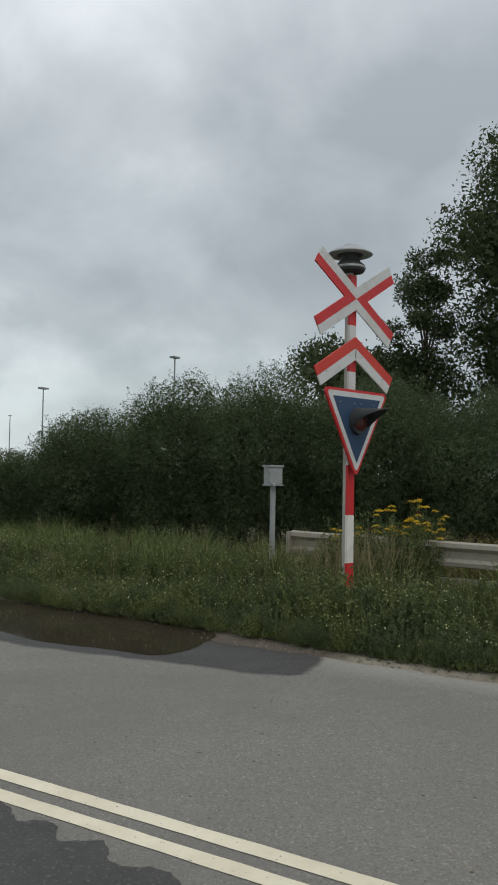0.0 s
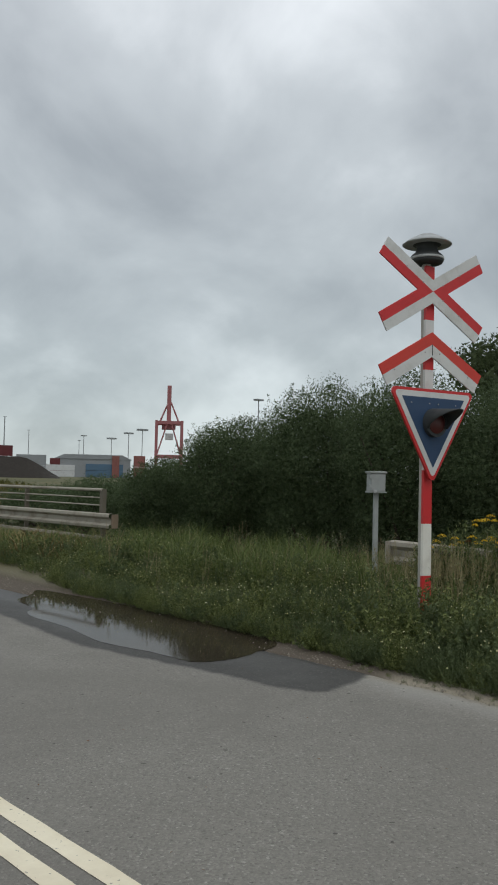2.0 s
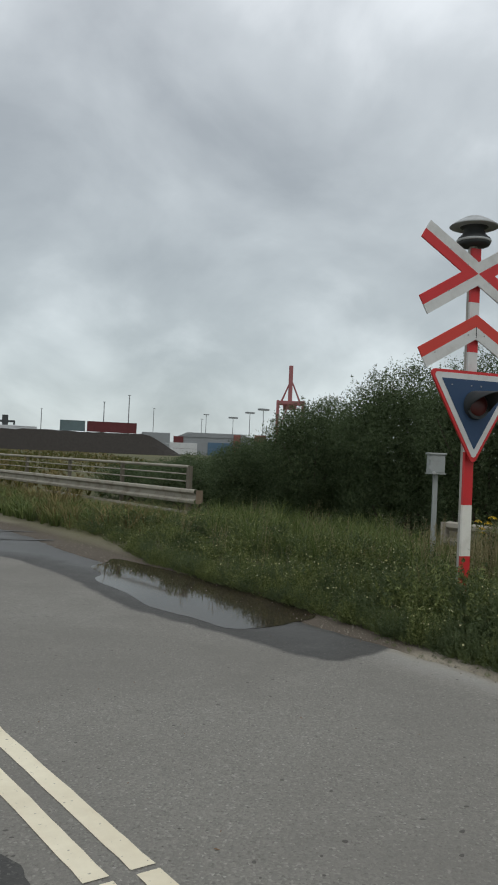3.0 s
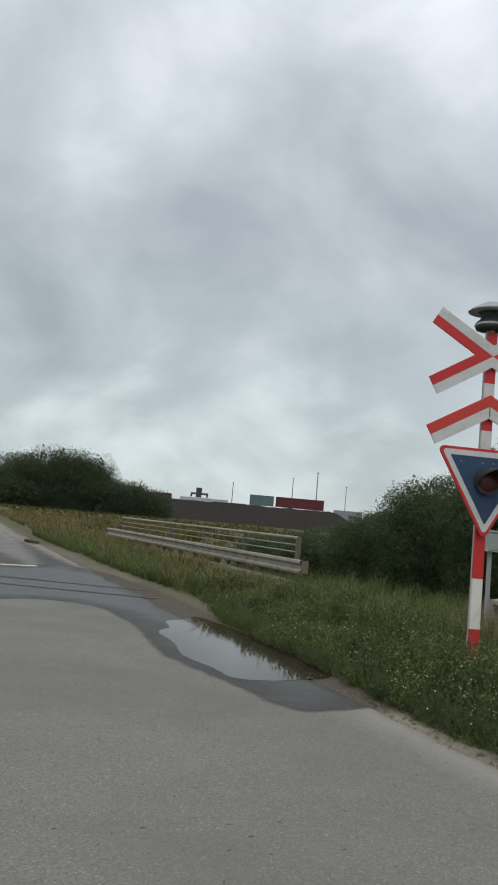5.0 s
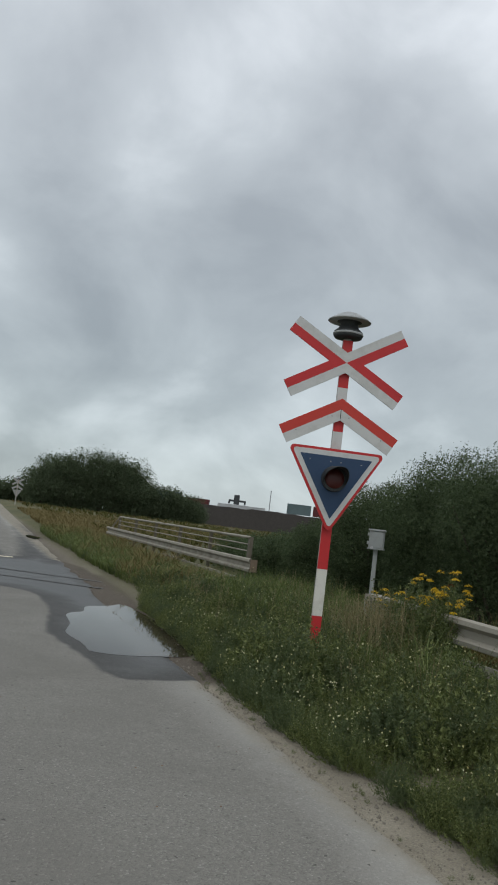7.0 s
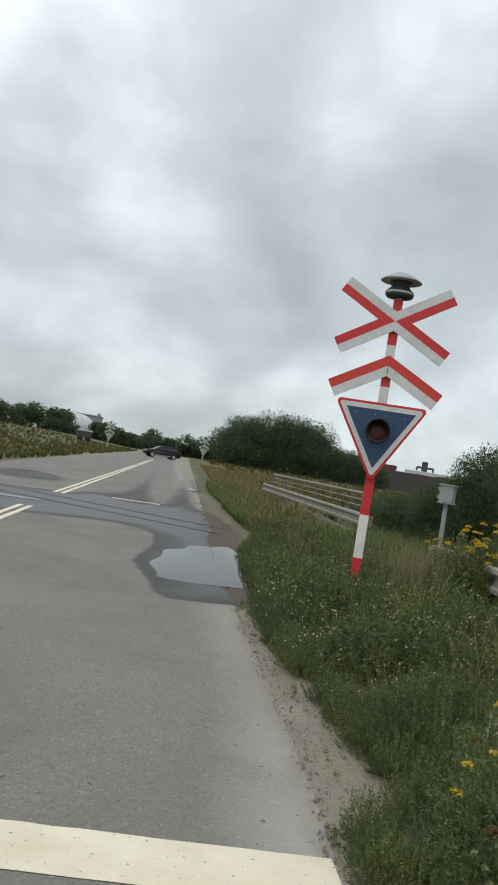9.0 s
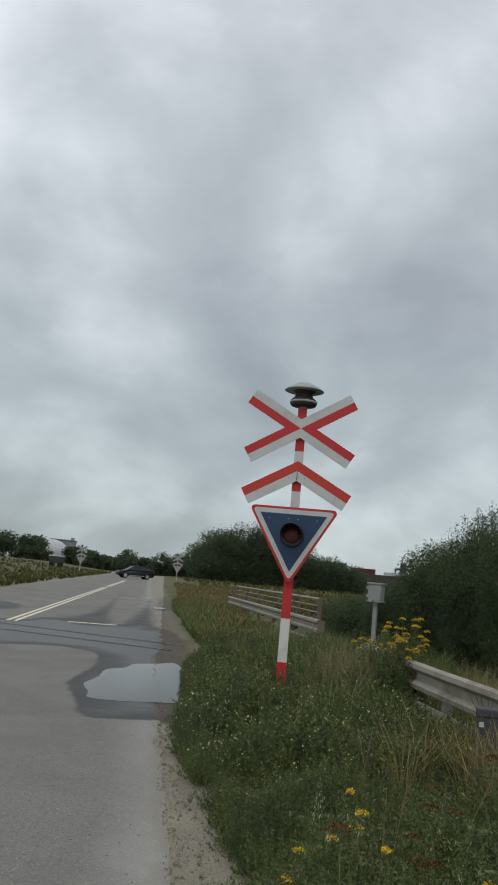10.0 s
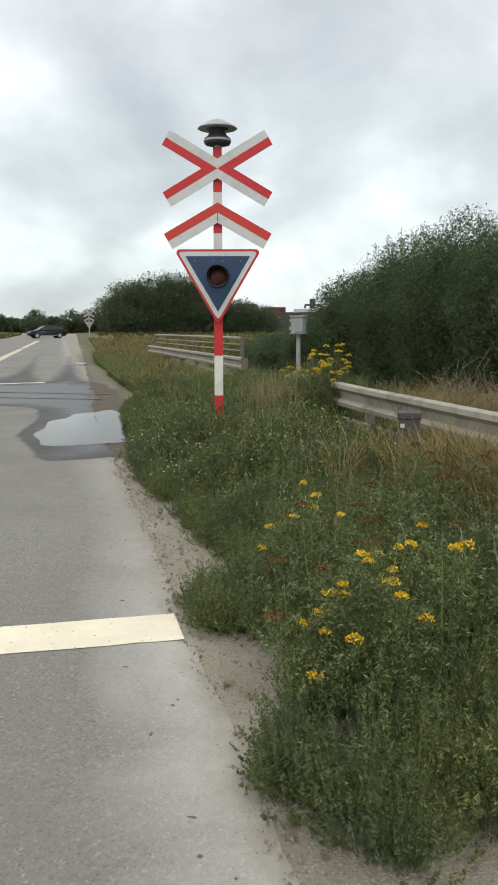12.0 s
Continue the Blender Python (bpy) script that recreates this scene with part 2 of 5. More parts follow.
def ground_material():
    """Sandy strip beside the lane, turf and earth further off."""
    m, nt, b = material("earth_and_turf")
    p = position(nt)
    a = tex(nt, "ShaderNodeTexNoise", 0.9, p, Detail=8.0, Roughness=0.65)
    g = tex(nt, "ShaderNodeTexNoise", 70.0, p, Detail=5.0, Roughness=0.7)
    far_n = tex(nt, "ShaderNodeTexNoise", 0.08, p, Detail=6.0, Roughness=0.6)
    v = tex(nt, "ShaderNodeTexVoronoi", 60.0, p)
    sand = ramp(nt, a.outputs[0], [(0.3, (0.19, 0.166, 0.118)), (0.7, (0.38, 0.338, 0.256))])
    sand = mix(nt, ramp(nt, g.outputs[0], [(0.4, (0, 0, 0)), (0.7, (0.6, 0.6, 0.6))]), sand, (0.11, 0.095, 0.070))
    sand = mix(nt, ramp(nt, v.outputs["Distance"], [(0.0, (0.9, 0.9, 0.9)), (0.30, (0, 0, 0))]), sand, (0.42, 0.38, 0.315))
    turf = ramp(nt, far_n.outputs[0], [(0.3, (0.065, 0.075, 0.026)), (0.55, (0.11, 0.106, 0.040)), (0.75, (0.17, 0.135, 0.058))])
    turf = mix(nt, ramp(nt, g.outputs[0], [(0.35, (0, 0, 0)), (0.7, (0.5, 0.5, 0.5))]), turf, (0.085, 0.080, 0.032))
    sep = nt.nodes.new("ShaderNodeSeparateXYZ")
    nt.links.new(p, sep.inputs[0])
    wob = mathn(nt, "MULTIPLY", mathn(nt, "SUBTRACT", a.outputs[0], 0.5), 0.8)
    side = mathn(nt, "ABSOLUTE", mathn(nt, "ADD", sep.outputs[0], 3.6))
    near = nt.nodes.new("ShaderNodeMapRange")
    near.inputs[1].default_value, near.inputs[2].default_value = 4.15, 4.75
    nt.links.new(mathn(nt, "ADD", side, wob), near.inputs[0])
    attr = nt.nodes.new("ShaderNodeAttribute")
    attr.attribute_name = "wet"
    wet = nt.nodes.new("ShaderNodeMapRange")
    wet.inputs[1].default_value, wet.inputs[2].default_value = -0.25, 0.02
    wet.inputs[4].default_value = 0.85
    nt.links.new(mathn(nt, "ADD", attr.outputs["Fac"], mathn(nt, "MULTIPLY", wob, 0.3)), wet.inputs[0])
    sand = mix(nt, wet.outputs[0], sand, (0.070, 0.052, 0.036))
    nt.links.new(mix(nt, near.outputs[0], sand, turf), b.inputs["Base Color"])
    b.inputs["Roughness"].default_value = 0.95
    bump(nt, b, mathn(nt, "ADD", g.outputs[0], v.outputs["Distance"]), 0.6, 0.012)
    return m


def water_material():
    m, nt, b = material("muddy_water")
    p = position(nt)
    mud = tex(nt, "ShaderNodeTexNoise", 1.1, p, Detail=4.0)
    nt.links.new(ramp(nt, mud.outputs[0], [(0.3, (0.030, 0.024, 0.017)), (0.7, (0.055, 0.043, 0.030))]), b.inputs["Base Color"])
    b.inputs["Roughness"].default_value = 0.05
    b.inputs["IOR"].default_value = 1.33
    b.inputs["Specular IOR Level"].default_value = 0.22
    b.inputs["Specular Tint"].default_value = (0.44, 0.45, 0.47, 1)
    w = tex(nt, "ShaderNodeTexNoise", 5.0, p, Detail=2.0)
    bump(nt, b, w.outputs[0], 0.03, 0.01)
    return m


def plain(name, colour, rough=0.6, metal=0.0):
    m, nt, b = material(name)
    n = tex(nt, "ShaderNodeTexNoise", 9.0, position(nt), Detail=5.0)
    nt.links.new(mix(nt, n.outputs[0], colour, tuple(0.7 * c for c in colour)), b.inputs["Base Color"])
    b.inputs["Roughness"].default_value = rough
    b.inputs["Metallic"].default_value = metal
    return m


def line_material():
    """Worn thermoplastic marking with small dark pits."""
    m, nt, b = material("cream_road_paint")
    p = position(nt)
    a = tex(nt, "ShaderNodeTexNoise", 2.5, p, Detail=7.0, Roughness=0.7)
    pit = tex(nt, "ShaderNodeTexNoise", 42.0, p, Detail=2.0)
    tone = ramp(nt, a.outputs[0], [(0.3, (0.70, 0.62, 0.45)), (0.7, (0.86, 0.79, 0.60))])
    tone = mix(nt, ramp(nt, pit.outputs[0], [(0.68, (0, 0, 0)), (0.74, (0.75, 0.75, 0.75))]), tone, (0.16, 0.15, 0.13))
    nt.links.new(tone, b.inputs["Base Color"])
    b.inputs["Roughness"].default_value = 0.7
    bump(nt, b, pit.outputs[0], 0.2, 0.003)
    return m


M_ASPHALT = asphalt_material("worn_asphalt")
M_GROUND = ground_material()
M_MOUND = soil_material("dark_earth", (0.030, 0.026, 0.022), (0.050, 0.043, 0.036), (0.07, 0.06, 0.05))
M_STONE = soil_material("pebble", (0.16, 0.14, 0.11), (0.32, 0.285, 0.23), (0.42, 0.39, 0.33))
M_WATER = water_material()
M_LINE = line_material()
M_RAIL = coated("worn_rail_steel", (0.20, 0.185, 0.17), 0.35, 0.8, (0.10, 0.06, 0.04), 0.5)
M_GROOVE = plain("wet_groove", (0.015, 0.014, 0.013), 0.4)
M_RED = coated("sign_red", (0.58, 0.026, 0.028), 0.42, 0.0, (0.30, 0.05, 0.045), 0.3)
M_ORANGE = coated("faded_sign_red", (0.60, 0.045, 0.028), 0.42, 0.0, (0.38, 0.07, 0.05), 0.3)
M_WHITE = coated("sign_white", (0.63, 0.63, 0.61), 0.45, 0.0, (0.30, 0.28, 0.23), 0.4)
M_BAND = coated("post_white", (0.76, 0.74, 0.66), 0.5, 0.0, (0.35, 0.31, 0.25), 0.4)
M_BLUE = coated("sign_blue", (0.022, 0.055, 0.120), 0.45, 0.0, (0.06, 0.09, 0.15), 0.35)
M_POST = coated("aged_post_paint", (0.40, 0.385, 0.34), 0.6, 0.0, (0.20, 0.17, 0.13), 0.5)
M_GALV = coated("galvanised_steel", (0.36, 0.36, 0.345), 0.55, 0.35, (0.20, 0.175, 0.14), 0.5, 3.0)
M_BEAM = coated("weathered_beam", (0.36, 0.33, 0.27), 0.8, 0.0, (0.15, 0.12, 0.085), 0.85, 2.6)
M_OLDPOST = coated("dull_brown_post_steel", (0.15, 0.132, 0.10), 0.8, 0.0, (0.08, 0.06, 0.04), 0.7, 3.0)
M_BOX = coated("grey_cabinet_paint", (0.34, 0.36, 0.345), 0.5, 0.0, (0.20, 0.19, 0.16), 0.45)
M_DARK = coated("dark_hood_paint", (0.038, 0.042, 0.043), 0.5, 0.0, (0.07, 0.065, 0.06), 0.5)
M_BELLTOP = coated("pale_bell_cap", (0.42, 0.435, 0.43), 0.5, 0.0, (0.16, 0.15, 0.13), 0.5)
M_LENS = plain("dark_red_lens", (0.13, 0.026, 0.024), 0.35)
M_PLASTIC = coated("black_plastic", (0.060, 0.055, 0.060), 0.55, 0.0, (0.08, 0.07, 0.06), 0.4)
M_CHROME = coated("dull_chrome", (0.55, 0.55, 0.55), 0.3, 0.9, (0.2, 0.18, 0.16), 0.3)
M_BARK = coated("bark", (0.085, 0.066, 0.048), 0.9, 0.0, (0.04, 0.035, 0.03), 0.6, 4.0, 0.6)
M_TWIG = coated("dry_stalk", (0.22, 0.165, 0.115), 0.9, 0.0, (0.08, 0.06, 0.045), 0.5)
M_HEDGE = leafy("hedge_leaves", (0.048, 0.069, 0.032), (0.092, 0.127, 0.060), (0.160, 0.203, 0.105), 0.45, 0.6, 0.18)
M_TREE = leafy("broad_leaves", (0.042, 0.060, 0.024), (0.072, 0.096, 0.040), (0.115, 0.145, 0.068), 0.4, 0.65, 0.2)
# Paler than the near leaves: distance haze is mixed into this colour.
M_FARTREE = leafy("hazy_far_leaves", (0.080, 0.104, 0.060), (0.102, 0.130, 0.074), (0.125, 0.155, 0.090), 0.4, 0.8, 0.1)
M_WEED = leafy("weed_leaves", (0.050, 0.067, 0.022), (0.143, 0.175, 0.055), (0.34, 0.37, 0.14), 0.35, 0.55, 0.25, other=(0.090, 0.122, 0.060))
M_GRASS = leafy("grass_blades", (0.070, 0.100, 0.030), (0.135, 0.178, 0.056), (0.24, 0.265, 0.100), 0.35, 0.6, 0.15)
M_STRAW = leafy("straw_stems", (0.17, 0.145, 0.065), (0.27, 0.23, 0.115), (0.42, 0.37, 0.22), 0.1, 0.8)
M_DRY = leafy("withered_grass", (0.15, 0.115, 0.042), (0.25, 0.200, 0.082), (0.38, 0.31, 0.155), 0.2, 0.9, 0.1)
M_DRYFAR = leafy("tan_field_grass", (0.13, 0.108, 0.045), (0.21, 0.168, 0.075), (0.30, 0.245, 0.12), 0.2, 0.9, 0.05)
M_FIELD = leafy("olive_field_grass", (0.062, 0.072, 0.022), (0.105, 0.108, 0.036), (0.18, 0.158, 0.060), 0.2, 0.9, 0.05)
M_PALE = leafy("pale_seed_heads", (0.26, 0.28, 0.15), (0.38, 0.39, 0.25), (0.52, 0.52, 0.38), 0.2, 0.8)
M_TANSY = leafy("feathery_leaves", (0.048, 0.070, 0.024), (0.120, 0.156, 0.052), (0.30, 0.33, 0.12), 0.3, 0.45, 0.4)
M_YELLOW = leafy("yellow_florets", (0.55, 0.33, 0.010), (0.72, 0.48, 0.020), (0.80, 0.60, 0.06), 0.1)
M_BROWNHEAD = leafy("withered_florets", (0.090, 0.047, 0.020), (0.145, 0.076, 0.032), (0.23, 0.125, 0.052), 0.05, 0.8, 0.1)
M_WHITEFL = leafy("pale_petals", (0.42, 0.38, 0.12), (0.56, 0.54, 0.28), (0.66, 0.63, 0.42), 0.1)


# ---- mesh helpers ----
def part(name, bm, mat, parent=None, label="", smooth=False):
    me = bpy.data.meshes.new(name)
    bm.normal_update()
    bm.to_mesh(me)
    bm.free()
    me.materials.append(mat)
    if smooth:
        me.polygons.foreach_set("use_smooth", [True] * len(me.polygons))
    ob = new(name, me)
    if parent is not None:
        ob.parent = parent
    if label:
        ob["label"] = label
    return ob


def thing(name, at=(0, 0, 0), turn=0.0, label="", category="", group="", kind=""):
    ob = new(name)
    ob.matrix_basis = pose(*at, 0, 0, turn)
    return tagged(ob, label, category, group, kind)


def add_box(bm, lo, hi, bevel=0.0):
    size = [b - a for a, b in zip(lo, hi)]
    mid = [(a + b) / 2 for a, b in zip(lo, hi)]
    got = bmesh.ops.create_cube(bm, size=1.0, matrix=Matrix.Translation(mid) @ Matrix.Diagonal((*size, 1)))
    if bevel:
        edges = list({e for v in got["verts"] for e in v.link_edges})
        bmesh.ops.bevel(bm, geom=edges, offset=bevel, segments=2, affect="EDGES", profile=0.6)
    return bm


def box(lo, hi, bevel=0.0):
    return add_box(bmesh.new(), lo, hi, bevel)


def add_rod(bm, a, b, r1, r2=None, seg=10):
    a, b = Vector(a), Vector(b)
    way = b - a
    m = Matrix.Translation((a + b) / 2) @ way.to_track_quat("Z", "Y").to_matrix().to_4x4()
    bmesh.ops.create_cone(bm, cap_ends=True, segments=seg, radius1=r1, radius2=r1 if r2 is None else r2, depth=way.length, matrix=m)
    return bm


def rod(a, b, r1, r2=None, seg=10):
    return add_rod(bmesh.new(), a, b, r1, r2, seg)


def add_lathe(bm, profile, seg=28):
    rings = []
    for r, z in profile:
        rings.append([bm.verts.new((r * math.cos(2 * math.pi * k / seg), r * math.sin(2 * math.pi * k / seg), z)) for k in range(seg)])
    for lower, upper in zip(rings, rings[1:]):
        for k in range(seg):
            bm.faces.new((lower[k], lower[(k + 1) % seg], upper[(k + 1) % seg], upper[k]))
    bm.faces.new(list(reversed(rings[0])))
    bm.faces.new(rings[-1])
    return bm


def prism(points, y0, y1, bevel=0.0):
    """A plate: the outline (x, z), from y0 to y1."""
    bm = bmesh.new()
    front = [bm.verts.new((x, y0, z)) for x, z in points]
    back = [bm.verts.new((x, y1, z)) for x, z in points]
    n = len(points)
    bm.faces.new(front)
    bm.faces.new(list(reversed(back)))
    for k in range(n):
        bm.faces.new((front[k], back[k], back[(k + 1) % n], front[(k + 1) % n]))
    bmesh.ops.recalc_face_normals(bm, faces=bm.faces)
    return bm


def sheet(points, z, name, mat):
    """A flat level patch with the outline (x, y)."""
    bm = bmesh.new()
    face = bm.faces.new([bm.verts.new((x, y, z)) for x, y in points])
    if face.normal.z < 0:
        face.normal_flip()
    bmesh.ops.recalc_face_normals(bm, faces=bm.faces)
    bm.normal_update()
    for f in bm.faces:
        if f.normal.z < 0:
            f.normal_flip()
    return part(name, bm, mat)


def smooth_outline(points, steps=6, wobble=0.02, seed=1):
    """A closed curve through the points, with a fine uneven edge."""
    rng = random.Random(seed)
    out, n = [], len(points)
    for k in range(n):
        p0, p1, p2, p3 = (Vector(points[(k + j) % n]) for j in (-1, 0, 1, 2))
        for s in range(steps):
            t = s / steps
            v = 0.5 * ((2 * p1) + (p2 - p0) * t + (2 * p0 - 5 * p1 + 4 * p2 - p3) * t * t + (3 * p1 - p0 - 3 * p2 + p3) * t ** 3)
            out.append((v.x + rng.uniform(-wobble, wobble), v.y + rng.uniform(-wobble, wobble)))
    return out


def quad_mesh(name, quads, mat, pointed=False):
    """One mesh from an array of quads (n, 4, 3), or of pointed leaves in their place."""
    quads = np.asarray(quads, np.float32).reshape(-1, 4, 3)
    c = 4
    if pointed:
        side = (quads[:, 1] - quads[:, 3]) * 0.5
        quads, c = np.stack([quads[:, 0] - side, quads[:, 0] + side, quads[:, 2]], 1), 3
    n = len(quads)
    me = bpy.data.meshes.new(name)
    me.vertices.add(c * n)
    me.vertices.foreach_set("co", quads.ravel())
    me.loops.add(c * n)
    me.loops.foreach_set("vertex_index", np.arange(c * n, dtype=np.int32))
    me.polygons.add(n)
    me.polygons.foreach_set("loop_start", np.arange(0, c * n, c, dtype=np.int32))
    me.update(calc_edges=True)
    me.materials.append(mat)
    return me


def unit(v):
    return v / np.maximum(np.linalg.norm(v, axis=-1, keepdims=True), 1e-9)


def leaves(rng, places, length, ratio=0.5, along=None, keep=0.5):
    """A rhombic leaf at each place, at random angles that lean towards 'along'."""
    n = len(places)
    a = unit(rng.normal(size=(n, 3)))
    if along is not None:
        a = unit(a * (1 - keep) + along * keep)
    b = unit(np.cross(a, rng.normal(size=(n, 3))))
    half = (length * rng.uniform(0.65, 1.3, (n, 1))) / 2
    w = half * ratio
    return np.stack([places - a * half, places + b * w - a * half * 0.1, places + a * half, places - b * w - a * half * 0.1], 1)


# ---- ground and road ----
WET_EDGE = [(0.3, 0.2), (0.05, 0.14), (-0.2, 0.08), (-0.5, 0.0), (-0.82, 0.0), (-0.98, 0.3), (-1.03, 0.75), (-1.1, 1.2), (-1.22, 1.9), (-1.33, 2.9), (-1.22, 3.9), (-1.13, 4.6), (-1.1, 6.0), (-1.26, 7.3), (-2.1, 7.95), (-3.2, 7.4), (-4.3, 7.0), (-5.6, 7.6), (-7.4, 8.2), (-7.9, 12.0), (-6.4, 14.0),
            (-4.6, 14.2), (-3.0, 16.6), (-1.5, 15.4), (-0.3, 16.5), (0.6, 14.0), (0.7, 9.0), (0.6, 6.5), (0.6, 3.7), (0.55, 1.5), (0.5, 0.3)]
STAIN_EDGE = [(-4.12, 0.5), (-4.06, -0.1), (-4.16, -0.28), (-4.08, -0.45), (-4.2, -0.62), (-4.1, -0.8), (-4.24, -0.98), (-4.16, -1.2), (-4.3, -1.38), (-4.6, -1.5),
              (-5.4, -1.3), (-6.2, -0.6), (-6.6, 0.6), (-6.0, 2.0), (-4.8, 2.2)]
SPOT_EDGE = [(-4.35, -1.75), (-4.2, -2.0), (-4.3, -2.3), (-4.6, -2.45), (-4.9, -2.2), (-4.75, -1.8)]
STREAKS = [[(-3.0, 15.0), (-1.3, 15.0), (-1.5, 20.0), (-1.7, 30.0), (-1.8, 42.0), (-1.95, 30.0), (-2.3, 20.0)], [(-1.0, 15.0), (0.0, 15.5), (0.05, 22.0), (-0.05, 32.0), (-0.1, 40.0), (-0.35, 30.0), (-0.7, 21.0)],
           [(0.2, 26.0), (0.5, 28.0), (0.6, 36.0), (0.5, 46.0), (0.3, 36.0)], [(-6.8, 18.0), (-4.6, 18.6), (-4.9, 22.0), (-6.6, 23.0)]]
PUDDLE = [(-0.14, 1.42), (-0.55, 1.33), (-0.92, 1.45), (-0.96, 1.95), (-1.07, 2.75), (-0.92, 3.6), (-0.85, 4.6), (-0.55, 5.1), (-0.4, 5.75), (0.0, 6.1), (0.33, 6.45), (0.45, 5.6), (0.52, 4.4), (0.55, 3.2), (0.5, 2.2), (0.3, 1.6)]


def inside_by(points, outline):
    """How far each (x, y) lies inside the outline; below zero outside."""
    P, A = np.asarray(points, float), np.asarray(outline, float)
    best = np.full(len(P), 1e9)
    odd = np.zeros(len(P), bool)
    for (x0, y0), (x1, y1) in zip(A, np.roll(A, -1, 0)):
        d = np.array([x1 - x0, y1 - y0])
        t = np.clip(((P - (x0, y0)) @ d) / max(d @ d, 1e-9), 0, 1)
        best = np.minimum(best, np.hypot(*(P - (x0, y0) - t[:, None] * d).T))
        if y0 != y1:
            odd ^= ((P[:, 1] < y0) != (P[:, 1] < y1)) & (P[:, 0] < x0 + (P[:, 1] - y0) * (x1 - x0) / (y1 - y0))
    return np.where(odd, best, -best)


def wetness(points):
    P = np.asarray(points, float)[:, :2]
    w = inside_by(P, smooth_outline(WET_EDGE, 5, 0.0))
    gaps = np.array([max(0.0, noise.noise(Vector((x * 0.7, y * 0.35, 3.0)))) for x, y in P])
    w = w - 1.5 * gaps * np.clip((P[:, 1] - 8.5) / 3, 0, 1)
    for pts in STREAKS:
        w = np.maximum(w, 0.2 * inside_by(P, smooth_outline(pts, 5, 0.0)))
    return np.clip(w, -0.6, 0.9)


def set_wet(ob):
    me = ob.data
    co = np.empty(3 * len(me.vertices), np.float32)
    me.vertices.foreach_get("co", co)
    me.attributes.new("wet", "FLOAT", "POINT").data.foreach_set("value", wetness(co.reshape(-1, 3)).astype(np.float32))
    return ob


def rise(y):
    """The land climbs gently beyond the crossing."""
    return 0.0066 * max(0.0, min(y, 130.0) - 12.0)


def drift(y):
    return 0.017 * max(0.0, y - 14.0)


def step01(a, b, x):
    t = min(1.0, max(0.0, (x - a) / (b - a)))
    return t * t * (3 - 2 * t)


def land(x, y):
    e = x - drift(y)
    right = -0.004 + 0.16 * step01(0.45, 1.5, e)
    left = -0.022 + 0.12 * step01(8.1, 9.4, -e) + 1.0 * step01(11.0, 30.0, -e) * step01(15.0, 50.0, y)
    inside = -0.05 if -7.8 < e < -0.06 else 0.0
    lump = 0.03 * noise.noise(Vector((x * 0.6, y * 0.6, 0.3))) if e > 0.9 or e < -9 else 0.0
    return rise(y) + (right if e > -3.8 else left) + inside + lump


def build_ground():
    xs = [-2500, -1200, -600, -300, -160, -100, -70, -50, -38, -30, -24, -19, -15, -12.5, -11, -10, -9.4, -8.8, -8.3, -7.85, -7.7, -3.8,
          -0.3, -0.1, 0.0, 0.12, 0.25, 0.4, 0.55, 0.7, 0.85, 1.0, 1.2, 1.4, 1.7, 2, 2.4, 2.8, 3.3, 3.8, 4.5, 5.5, 7, 9, 12, 16, 22, 32, 50, 80, 140, 260, 500, 1000, 2500]
    ys = [-1500, -500, -200, -90, -50, -32, -22, -17] + [-14 + 0.35 * k for k in range(86)] + [17, 18, 20, 22, 25, 28, 32, 37, 43, 50, 60, 72, 86, 100, 120, 140, 170, 230, 350, 700, 1500, 3000]
    bm = bmesh.new()
    grid = [[bm.verts.new((x + (drift(y) if abs(x) < 30 and y < 200 else 0), y, land(x + (drift(y) if abs(x) < 30 and y < 200 else 0), y))) for x in xs] for y in ys]
    for r0, r1 in zip(grid, grid[1:]):
        for k in range(len(xs) - 1):
            bm.faces.new((r0[k], r0[k + 1], r1[k + 1], r1[k]))
    tagged(set_wet(part("ground", bm, M_GROUND, None, "", True)), "sandy roadside earth turning into rough turf", "ground", kind="structure")


def right_edge(y):
    n = noise.noise(Vector((0.0, y * 1.3, 4.0))) * 0.10 + noise.noise(Vector((0.0, y * 5.0, 9.0))) * 0.05 + noise.noise(Vector((0.0, y * 17.0, 2.0))) * 0.025
    return drift(y) + 0.0 + n + 0.25 * step01(7.0, 10.0, y)


def left_edge(y):
    return drift(y) - 7.75 + noise.noise(Vector((3.0, y * 0.9, 1.0))) * 0.18 + noise.noise(Vector((3.0, y * 4.0, 1.0))) * 0.05


def build_road():
    ys = [-60, -45, -34, -26, -20, -16] + [-13 + 0.1 * k for k in range(264)] + [13.6 + 0.5 * k for k in range(30)] + [29, 32, 36, 41, 47, 54, 62, 71, 81, 92, 104, 118, 135, 155, 170]
    cols = [k / 72 for k in range(73)]
    bm = bmesh.new()
    rows, skirts = [], []
    for y in ys:
        a, b = left_edge(y), right_edge(y)
        rows.append([bm.verts.new((a + (b - a) * c, y, rise(y) - (0.012 if c in (0.0, 1.0) else 0.0))) for c in cols])
        skirts.append((bm.verts.new((a - 0.02, y, rise(y) - 0.07)), bm.verts.new((b + 0.015, y, rise(y) - 0.07))))
    for k in range(len(ys) - 1):
        for c in range(len(cols) - 1):
            bm.faces.new((rows[k][c], rows[k][c + 1], rows[k + 1][c + 1], rows[k + 1][c]))
        bm.faces.new((rows[k][-1], skirts[k][1], skirts[k + 1][1], rows[k + 1][-1]))
        bm.faces.new((skirts[k][0], rows[k][0], rows[k + 1][0], skirts[k + 1][0]))
    tagged(set_wet(part("road", bm, M_ASPHALT)), "worn grey asphalt road with a ragged edge", "road", kind="structure")


